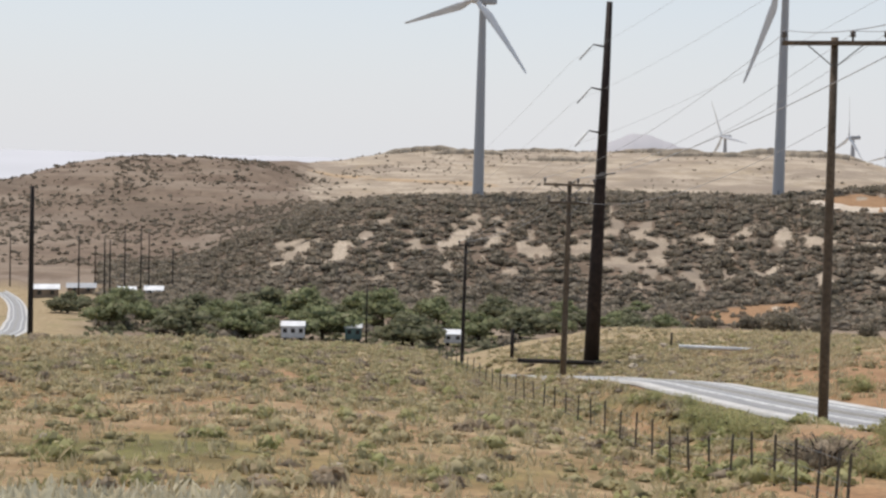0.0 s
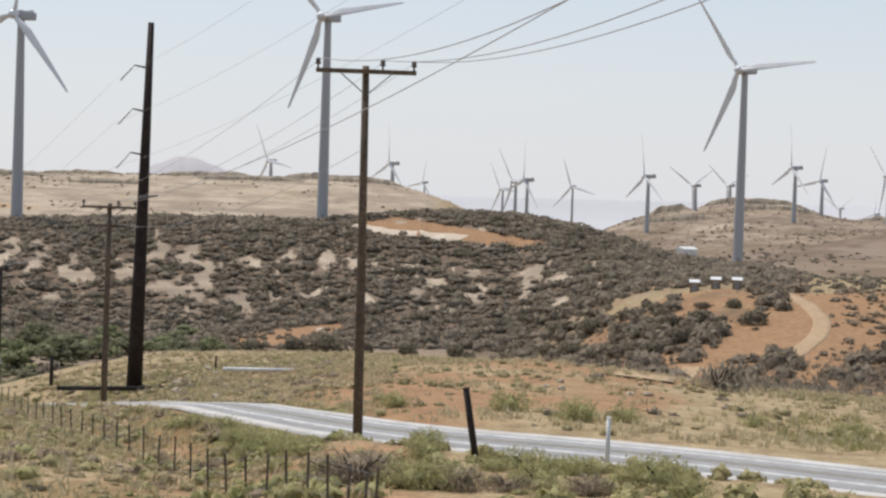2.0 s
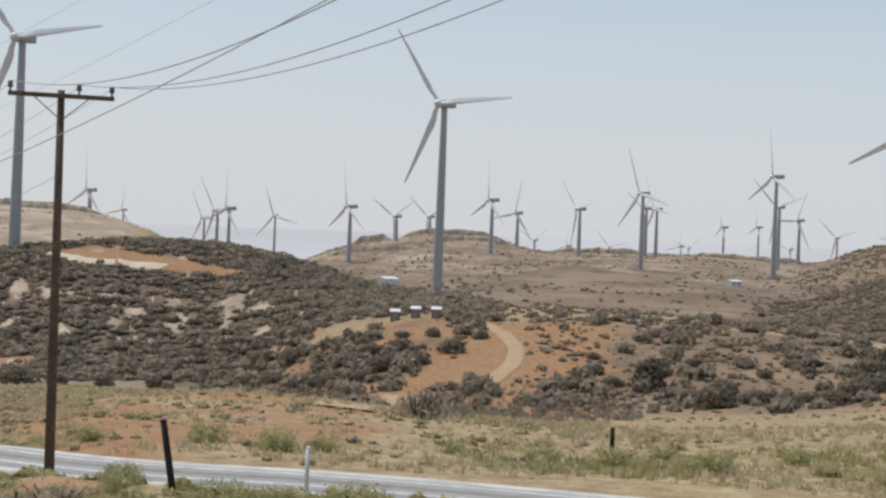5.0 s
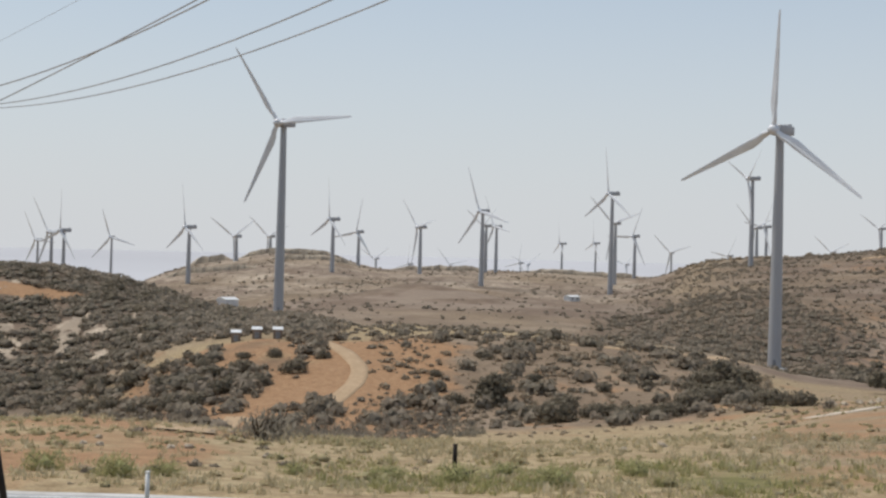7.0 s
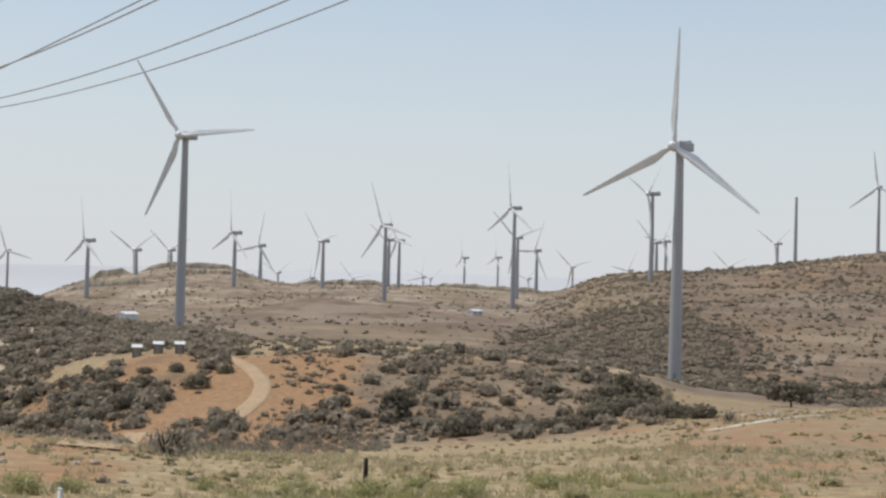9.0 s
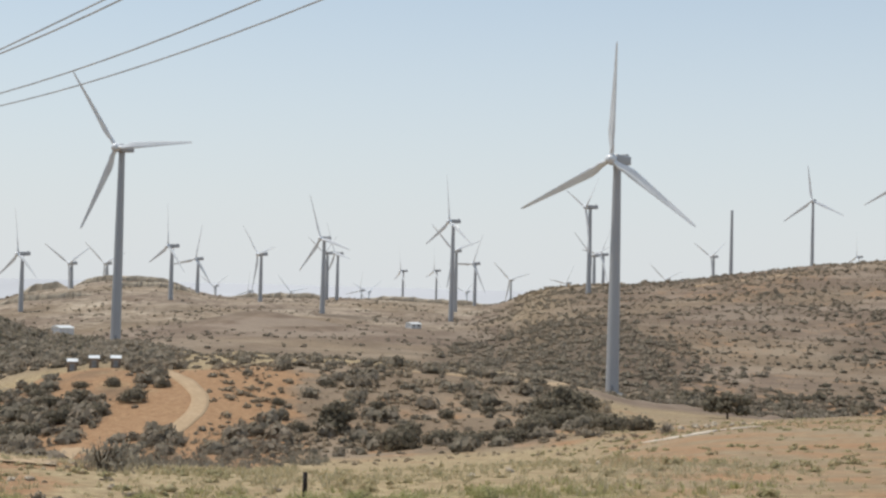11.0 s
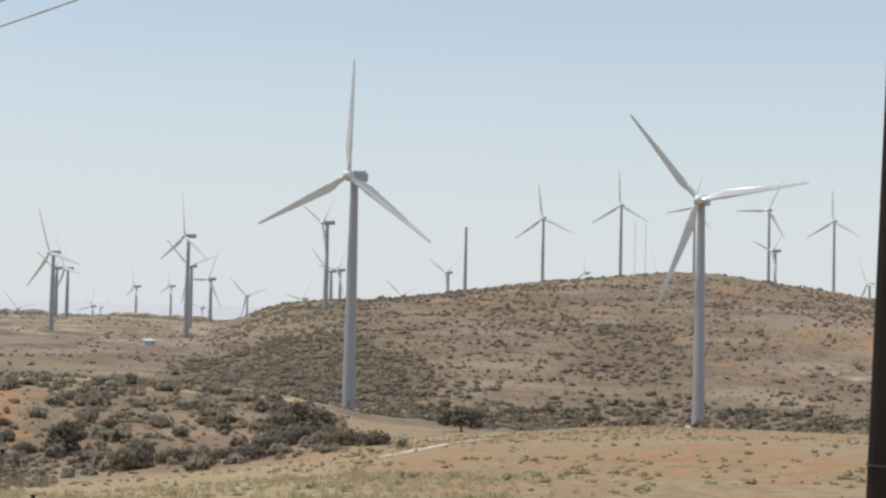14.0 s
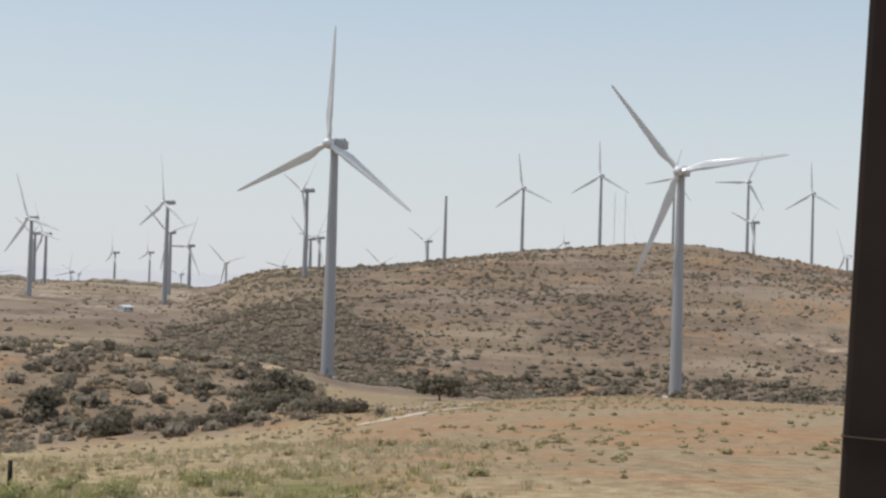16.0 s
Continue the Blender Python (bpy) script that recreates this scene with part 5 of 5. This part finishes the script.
SHRUBS = [(21.77, -5.73, 5), (22.79, -5.73, 5), (23.82, -5.83, 5.2), (25.07, -5.72, 5), (26.1, -5.5, 4.6), (22.35, -4.9, 5), (23.57, -4.75, 4.8), (24.83, -4.9, 5), (25.87, -4.9, 4.8), (27.0, -5.0, 4.8), (24.79, -4.25, 4.2), (26.26, -4.1, 3.8),
          (27.54, -4.25, 5), (28.42, -4.72, 3.4), (29.7, -4.2, 5.4), (30.75, -3.62, 2.8), (27.35, -4.75, 4.2), (21.0, -4.3, 4.6), (20.3, -5.8, 5), (26.6, -4.4, 4.2), (28.9, -3.6, 3.4), (27.7, -3.7, 2.8), (26.0, -3.9, 3.2), (37.1, -3.5, 3.0), (35.1, -4.2, 2.6)]
for a_, e_, w_ in SHRUBS:
    bush(OAK_SET, a_, e_, w_ * 1.3, "dark scrub oak on the sandy knoll face", "oak bush", "scrub_oak", "scrub oaks")
for a_, e_, w_ in ((30.0, -6.6, 4.5), (29.2, -6.7, 4.2), (30.8, -6.5, 4.0), (31.5, -6.6, 4.0), (28.6, -6.8, 3.6), (32.3, -6.6, 3.5), (30.3, -5.9, 4.5), (31.0, -6.0, 3.5), (33.3, -6.5, 3.2), (29.6, -6.2, 3.5), (34.4, -6.4, 3.0), (35.6, -6.2, 3.0), (50.1, -4.9, 3.5), (36.6, -6.1, 2.6)):
    bush(TWIG_SET, a_, e_, w_, "bare grey burnt brush with thin twigs", "dead bush", "dead_bush", "dead brush patch")
for a_, e_, w_ in ((12.0, -5.85, 7), (10.4, -5.9, 6.5), (16.3, -5.9, 6), (14.6, -5.9, 6), (18.2, -5.9, 6), (13.2, -5.9, 4.5)):
    bush(OAK_SET, a_, e_, w_, "dark scrub oak at the foot of the hill", "oak bush", "scrub_oak", "scrub oaks")


def tree_parts(seed, leaf_mat, spread=1.0):
    """A tapered trunk with limbs, and a crown of leaf clumps round the limb ends. Unit height."""
    g, bm_ = random.Random(seed), bmesh.new()
    tube(bm_, [(0, 0, -0.04), (0.01, 0, 0.12), (0.02, 0.01, 0.3), (0, 0, 0.55)], [0.04, 0.032, 0.026, 0.012], 8)
    ends = [Vector((0, 0, 0.75))]
    for k in range(9):
        t, r_ = k * 2.4 + g.uniform(-0.3, 0.3), g.uniform(0.18, 0.38) * spread
        e = Vector((math.cos(t) * r_, math.sin(t) * r_, g.uniform(0.22, 0.66)))
        s = Vector((0.01, 0, g.uniform(0.14, 0.36)))
        tube(bm_, [s, s.lerp(e, 0.5) + Vector((0, 0, 0.05)), e], [0.018, 0.012, 0.004], 6)
        ends.append(e)
    c_ = np.array([tuple(e) for e in ends])
    rad = np.array([g.uniform(0.29, 0.40) * spread for _ in ends])
    v, q, t = leaf_heap(c_ - np.array([0, 0, 0.11]), rad, rad * 0.85, 180, 0.145, seed, 6, 0.62)
    return raw_mesh("crown", v, q, t, leaf_mat), as_mesh("trunk", bm_, BARK)


COTTON = [tree_parts(300 + k, TREE_LEAF, 1.15) for k in range(5)]
OAK_TREES = [tree_parts(320 + k, OAK_LEAF, 1.3) for k in range(3)]


def tree(kinds, a, d, tall, label, name="tree", group="valley trees", wide=None):
    p_ = on(a, d)
    crown, trunk = BUSH_RNG.choice(kinds)
    root = thing(name, Matrix.Translation(p_) @ Matrix.Rotation(BUSH_RNG.uniform(0, 6.28), 4, "Z"), label, "tree", group)
    for nm, me in (("crown", crown), ("trunk", trunk)):
        o = part(nm, me, None, root)
        w_ = tall * (wide or 1.1)
        o.scale = (w_, w_ * 0.95, tall * 1.05)
    return root


tree(OAK_TREES, 52.4, meet(52.4, -4.25), 6.0, "spreading dark oak tree beside a sandy track", "oak_tree", "field oaks")
track([(a_, meet(a_, e_)) for a_, e_ in ((49.4, -5.25), (50.4, -5.05), (51.4, -4.86), (52.4, -4.66), (53.5, -4.5))], 1.0, "pale sandy track past a lone oak", SAND)
CLEARINGS = [(-5.65, 0.62), (-3.3, 0.5), (0.6, 0.5)]


def valley_cover(x, y, a, d):
    keep = np.where(vnoise(x, y, 22, 63, 3) > -0.1, 0.9, 0.1)
    for c_, h_ in CLEARINGS:
        keep = keep * np.where((np.abs(a - c_) < h_) & (d < 292), 0.0, 1.0)
    return keep


TRACKS = [(1.75, DIRT, "pale tan dirt track curving down a low knoll onto orange earth", [(29.32, -2.78), (30.07, -2.90), (30.95, -3.12), (31.72, -3.5), (32.15, -3.99), (32.03, -4.54), (31.55, -5.02), (30.91, -5.49), (29.96, -5.87), (28.46, -6.15), (27.09, -6.4), (25.72, -6.56)]),
          (2.2, DIRT, "dirt track across the face of a shrubby knoll", [(26.97, -2.80), (25.19, -3.15), (23.54, -3.62), (22.33, -4.08)]),
          (3.6, SAND, "pale dirt track below an orange cut bank", [(13.57, -1.02), (14.9, -1.12), (16.19, -1.22), (17.28, -1.30), (18.37, -1.35)])]
for half_, mat_, label_, stations in TRACKS:
    track([(a_, meet(a_, e_)) for a_, e_ in stations], half_, label_, mat_)
brushland("valley_brush", scatter(900, -13.2, 11, 250, 400, 37, valley_cover), 0.8, 2.4, 0.8, 34, 0.3, 37, OLIVE_LEAF, "dusty olive brush between the valley trees", "brush")
brushland("valley_dark_brush", scatter(1100, -13.2, 14, 255, 420, 38, valley_cover), 0.9, 2.8, 0.8, 34, 0.3, 38, CHAPARRAL, "grey-brown brush between the valley trees", "brush")
brushland("valley_scrub", scatter(1500, -13.5, 12, 200, 300, 42, lambda x, y, a, d: np.where(vnoise(x, y, 16, 66, 3) > -0.3, 0.9, 0.3)), 0.4, 1.0, 0.75, 20, 0.36, 42, OLIVE_LEAF, "low olive scrub on the valley floor", "scrub")
OLIVE = [tree_parts(340 + k, OLIVE_LEAF, 1.3) for k in range(3)]
g = random.Random(12)
# bearing, distance, height, breadth over height
TREES = [(-14.2, 330, 5, 1.5), (-12.7, 262, 6.0, 1.4), (-11.4, 290, 5.0, 1.4), (-10.0, 258, 5.5, 1.5), (-8.6, 300, 6.0, 1.3), (-7.4, 262, 5.5, 1.5), (-6.7, 340, 7.0, 1.3), (-4.5, 268, 6.5, 1.55),
         (-2.2, 318, 8.5, 1.35), (-1.0, 262, 6.0, 1.75), (0.0, 330, 7.0, 1.4), (1.6, 280, 6.0, 1.4), (3.2, 300, 6.5, 1.6), (4.6, 330, 5.5, 1.4), (6.9, 345, 5.0, 1.9), (-9.4, 350, 6.0, 1.3), (-5.2, 330, 7.5, 1.4), (-3.0, 345, 6.5, 1.4), (2.3, 350, 6.5, 1.4), (-12.0, 350, 6.0, 1.2), (8.8, 360, 4.0, 1.6)]
for k, (a_, d_, h_, w_) in enumerate(TREES):
    kinds = OLIVE if k % 3 == 0 else COTTON
    t_ = tree(kinds, a_, d_, h_, "round olive-grey valley tree below the shrub hill" if kinds is OLIVE else "round green valley tree below the shrub hill", wide=w_)
for k in range(34):
    a_, d_ = g.uniform(-13, 9.5), g.uniform(265, 395)
    if any(abs(a_ - c_) < h_ + 0.6 and d_ < 298 for c_, h_ in CLEARINGS):
        continue
    kinds = OLIVE if g.random() < 0.6 else COTTON
    tree(kinds, a_, d_, g.uniform(3.0, 5.5), "small olive-grey tree in the valley brush" if kinds is OLIVE else "small green tree in the valley brush", wide=g.uniform(1.2, 1.7))

for a_, e_, tall_ in ((37.45, -5.2, 5.4), (46.0, -4.6, 6.4)):
    tree(OAK_TREES, a_, meet(a_, e_), tall_, "dark rounded oak tree on the brushy knoll", "oak_tree", "field oaks", 0.9)



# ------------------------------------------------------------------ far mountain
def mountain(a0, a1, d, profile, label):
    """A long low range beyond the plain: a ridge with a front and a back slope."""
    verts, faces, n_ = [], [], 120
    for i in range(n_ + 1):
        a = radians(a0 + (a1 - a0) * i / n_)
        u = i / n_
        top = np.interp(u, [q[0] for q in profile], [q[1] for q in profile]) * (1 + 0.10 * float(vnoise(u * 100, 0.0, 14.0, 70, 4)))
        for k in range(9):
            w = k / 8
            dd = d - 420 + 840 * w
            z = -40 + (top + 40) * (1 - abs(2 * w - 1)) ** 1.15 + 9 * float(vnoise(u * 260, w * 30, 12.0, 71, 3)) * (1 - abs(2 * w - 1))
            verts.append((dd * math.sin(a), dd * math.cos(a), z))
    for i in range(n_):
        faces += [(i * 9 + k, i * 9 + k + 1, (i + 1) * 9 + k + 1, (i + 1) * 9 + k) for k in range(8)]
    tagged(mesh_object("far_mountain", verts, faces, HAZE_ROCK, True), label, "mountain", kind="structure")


mountain(2.5, 12.5, 4300, [(0, -35), (0.22, 42), (0.34, 66), (0.42, 100), (0.47, 108), (0.55, 98), (0.68, 75), (0.82, 42), (1, -35)], "rocky mountain far across the plain, haze painted into its pale mauve-grey")


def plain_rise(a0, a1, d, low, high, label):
    """The far floor of the desert, rising gently to a low rim; its pale colour holds the haze."""
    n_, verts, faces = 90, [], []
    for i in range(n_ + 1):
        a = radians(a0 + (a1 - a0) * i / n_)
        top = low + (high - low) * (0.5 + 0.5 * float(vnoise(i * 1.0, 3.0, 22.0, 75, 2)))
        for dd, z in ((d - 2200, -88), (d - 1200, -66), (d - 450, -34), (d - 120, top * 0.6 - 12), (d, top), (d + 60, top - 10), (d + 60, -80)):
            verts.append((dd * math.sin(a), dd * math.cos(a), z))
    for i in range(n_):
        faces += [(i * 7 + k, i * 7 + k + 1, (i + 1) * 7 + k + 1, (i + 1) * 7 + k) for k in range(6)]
    tagged(mesh_object("backdrop", verts, faces, HAZE_PLAIN, True), label, "plain", kind="structure")


def ledge(a0, a1, d, tall, label, lift=0.0):
    """A weathered rock ledge along a slope: a ragged front, a flat top, a back buried in the hill."""
    n_ = max(8, int((a1 - a0) * 12))
    verts, faces = [], []
    al = np.radians(np.linspace(a0, a1, n_ + 1))
    zs = height(d * np.sin(al), d * np.cos(al)) + lift
    jags = vnoise(np.arange(n_ + 1.0), np.full(n_ + 1, d * 0.1), 3.0, 77, 3)
    for i in range(n_ + 1):
        taper = min(1.0, 4.0 * min(i, n_ - i) / n_ + 0.15)
        jag, z0 = float(jags[i]), float(zs[i])
        for dd, z in ((-6 + 5 * jag, -3.0), (-4 + 5 * jag, tall * 0.55 * taper), (-2.5 + 5 * jag, tall * taper * (1 + 0.3 * jag)), (8, tall * taper * 0.95), (22, -2.0)):
            verts.append(((d + dd) * math.sin(al[i]), (d + dd) * math.cos(al[i]), z0 + z))
    for i in range(n_):
        faces += [(i * 5 + k, (i + 1) * 5 + k, (i + 1) * 5 + k + 1, i * 5 + k + 1) for k in range(4)]
    tagged(mesh_object("rock_ledge", verts, faces, ROCK, False), label, "rock ledge", "rock ledges")


for a0_, a1_, d_, t_ in ((-2.6, 0.6, 1390, 4.5), (2.0, 5.2, 1385, 4.0), (6.5, 10.2, 1392, 4.5), (11.0, 15.4, 1388, 6.0), (-0.5, 2.6, 1290, 4.0), (8.0, 12.0, 1270, 4.0), (12.6, 16.0, 1300, 4.5), (3.2, 6.4, 1180, 4.0)):
    ledge(a0_, a1_, d_, t_, "weathered tan sandstone ledge along the mesa slope")
for a0_, a1_, d_, t_ in ((25.4, 27.0, 1700, 7.0), (27.2, 31.4, 1785, 7.0), (28.5, 32.0, 1560, 5.0), (33.0, 37.0, 1850, 6.0), (38.0, 43.4, 1880, 6.0), (24.5, 28.0, 1420, 5.0)):
    ledge(a0_, a1_, d_, t_, "weathered tan sandstone ledge across the dry basin")


plain_rise(-32, 80, 4750, 12, 44, "desert plain far beyond the hills, haze painted into its pale blue-grey")
# ------------------------------------------------------------------ sheds, trailers, lying pipes
def sloped_roof(w, deep, tall, over, pitch):
    """A thick roof sheet that falls towards its front edge."""
    bm_ = box(bmesh.new(), -w / 2 - over, w / 2 + over, -deep / 2 - over, deep / 2 + over, tall, tall + 0.16, 0.03)
    for v in bm_.verts:
        v.co.z += pitch * (v.co.y + deep / 2) / deep - (0.05 if v.co.y < 0 else 0)
    return bm_


def wedge_body(w, deep, tall, pitch):
    bm_ = box(bmesh.new(), -w / 2, w / 2, -deep / 2, deep / 2, -0.4, tall, 0.04)
    for v in bm_.verts:
        if v.co.z > tall * 0.5 and v.co.y > 0:
            v.co.z += pitch * 0.9
    return bm_


def shed(a, el, dist=None, w=2.1, tall=2.1, deep=2.2):
    d = dist or meet(a, el)
    root = thing("equipment_shed", Matrix.Translation(on(a, d)) @ Matrix.Rotation(radians(-a), 4, "Z"), "small tan equipment shed with a bright white sloping roof", "shed", "equipment sheds")
    part("body", wedge_body(w, deep, tall, 0.4), TAN_PAINT, root)
    part("roof", sloped_roof(w, deep, tall, 0.15, 0.4), WHITE_PAINT, root, "white sloping roof")
    part("door", box(bmesh.new(), -0.5, 0.5, -deep / 2 - 0.04, -deep / 2 + 0.02, 0.1, 1.6, 0.02), METAL, root)


for a_ in (27.35, 28.15, 28.95):
    shed(a_, -2.75, 333)


def trailer(a, d, w, tall, name, mat, label, deep=2.6, turn=0.0, up=0.6):
    root = thing(name, Matrix.Translation(on(a, d)) @ Matrix.Rotation(radians(-a + turn), 4, "Z"), label, "trailer", "valley trailers")
    bm_ = box(bmesh.new(), -w / 2, w / 2, -deep / 2, deep / 2, up, tall, 0.12)
    for v in bm_.verts:
        if v.co.z > tall - 0.2 and v.co.y > 0:
            v.co.z += 0.42
    body = part("body", bm_, mat, root)
    part("roof", sloped_roof(w, deep, tall, 0.12, 0.5), WHITE_PAINT, root, "white roof")
    k = max(2, int(w / 1.4))
    for i in range(k):
        x = -w / 2 + (i + 0.5) * w / k
        part("window", box(bmesh.new(), x - 0.35, x + 0.35, -deep / 2 - 0.03, -deep / 2 + 0.02, up + (tall - up) * 0.45, up + (tall - up) * 0.82, 0.02), GLASS_DARK, body)
    for s in (-1, 1):
        for y in (-deep / 2 + 0.12, deep / 2 - 0.12):
            wheel = part("wheel", lathe([(0.2, -0.12), (0.36, -0.12), (0.38, 0), (0.36, 0.12), (0.2, 0.12)], 14, "Y"), RUBBER, root)
            wheel.location = (s * w * 0.3, y, 0.36)


trailer(-5.65, 262, 4.2, 2.7, "camper_trailer", WHITE_PAINT, "white camper trailer with a bright roof among trees")
trailer(-3.3, 266, 3.0, 2.7, "camper_trailer", GREEN_PAINT, "small pale teal camper trailer among trees")
trailer(0.6, 268, 3.4, 2.2, "parked_trailer", WHITE_PAINT, "low white trailer partly hidden by trees")


def barn(a, d, w, tall, deep, mat, label, turn=0.0, roof=None):
    root = thing("valley_building", Matrix.Translation(on(a, d)) @ Matrix.Rotation(radians(-a + turn), 4, "Z"), label, "building", "valley buildings")
    wall = part("wall", box(bmesh.new(), -w / 2, w / 2, -deep / 2, deep / 2, -1, tall), mat, root)
    bm_ = bmesh.new()
    vs = [bm_.verts.new(q) for q in ((-w / 2 - .4, -deep / 2 - .4, tall), (w / 2 + .4, -deep / 2 - .4, tall), (w / 2 + .4, 0, tall + 1.1), (-w / 2 - .4, 0, tall + 1.1), (-w / 2 - .4, deep / 2 + .4, tall), (w / 2 + .4, deep / 2 + .4, tall))]
    bm_.faces.new((vs[0], vs[1], vs[2], vs[3]))
    bm_.faces.new((vs[3], vs[2], vs[5], vs[4]))
    bm_.faces.new((vs[0], vs[3], vs[4]))
    bm_.faces.new((vs[1], vs[5], vs[2]))
    bm_.faces.new((vs[0], vs[4], vs[5], vs[1]))
    part("roof", bm_, roof or WHITE_PAINT, root, "pale metal gable roof")
    for i in range(max(2, int(w / 4))):
        x = -w / 2 + (i + 0.5) * w / max(2, int(w / 4))
        part("window", box(bmesh.new(), x - 0.6, x + 0.6, -deep / 2 - 0.05, -deep / 2 + 0.05, 1.0, 2.2), GLASS_DARK, wall)


barn(-15.0, 430, 7, 2.6, 8, TAN_PAINT, "long low building with a pale metal roof in the valley")
barn(-13.7, 450, 8, 2.2, 8, TAN_PAINT, "long low tan shed in the valley", roof=METAL)
barn(-12.0, 420, 4.5, 2.2, 7, GREEN_PAINT, "green shed with a bright metal roof in the valley")
barn(-11.0, 435, 5, 2.2, 6, WHITE_PAINT, "small white shed in the valley")
barn(26.95, 700, 7, 5.0, 8, WHITE_PAINT, "white metal building behind the shrubby crest", 30)
barn(40.25, 1050, 9, 3.0, 7, WHITE_PAINT, "white trailer house out in the dry basin", 40)


def lying(a0, a1, el, r, name, mat, label):
    d0, d1 = meet(a0, el), meet(a1, el)
    p_, q_ = on(a0, (d0 + d1) / 2, r), on(a1, (d0 + d1) / 2, r)
    rest = max(p_.z, q_.z) - 0.12
    p_.z, q_.z = rest, rest
    root = thing(name, Matrix.Translation((p_ + q_) / 2), label, "pipe")
    m_ = (p_ + q_) / 2
    part("barrel", tube(bmesh.new(), [p_ - m_, (p_ + q_) / 2 - m_, q_ - m_], r, 12), mat, root, smooth=True)
    for e in (p_ - m_, q_ - m_):
        part("end_collar", tube(bmesh.new(), [e * 0.975, e * 1.0], r * 1.12, 12), mat, root)


lying(3.2, 6.7, -7.92, 0.16, "lying_log", WOOD_DARK, "long dark timber log lying beside the road")
lying(9.4, 12.3, -6.9, 0.13, "lying_pipe", PVC, "long white pipe lying in the dry meadow")
# stones, rubble under the steel pole
ROCK_MES = []
for k in range(4):
    bm = bmesh.new()
    bmesh.ops.create_icosphere(bm, subdivisions=2, radius=1.0)
    for v in bm.verts:
        v.co *= 0.75 + 0.4 * noise.noise(v.co * 1.3 + Vector((k * 7, 0, 0)))
        v.co.z *= 0.6
    ROCK_MES.append(as_mesh("rock", bm, ROCK, False))
g = random.Random(4)


def rock(a, d, size, mat=None):
    ob = new("rock", g.choice(ROCK_MES))
    ob.matrix_world = Matrix.Translation(on(a, d, size * 0.2)) @ Euler((g.uniform(-.3, .3), g.uniform(-.3, .3), g.uniform(0, 6))).to_matrix().to_4x4() @ Matrix.Diagonal((size, size * g.uniform(0.6, 1), size, 1))
    tagged(ob, "weathered tan sandstone rock lying on dry ground", "rock", "rocks")


for k in range(26):
    rock(g.uniform(4.6, 9.2), g.uniform(96, 116), g.uniform(0.18, 0.5))
for k in range(24):
    rock(g.uniform(22, 30), g.uniform(62, 105), g.uniform(0.12, 0.35))
for k in range(20):
    rock(g.uniform(-16, 8), g.uniform(24, 80), g.uniform(0.08, 0.22))
for k in range(14):
    rock(g.uniform(50, 53.5), g.uniform(235, 265), g.uniform(0.4, 1.0))
for a_, e_ in ((42.7, -6.84), (47.6, -6.2), (44.2, -6.6)):
    rock(a_, meet(a_, e_), 0.35)
rock(9.25, meet(9.25, -7.8), 0.45)
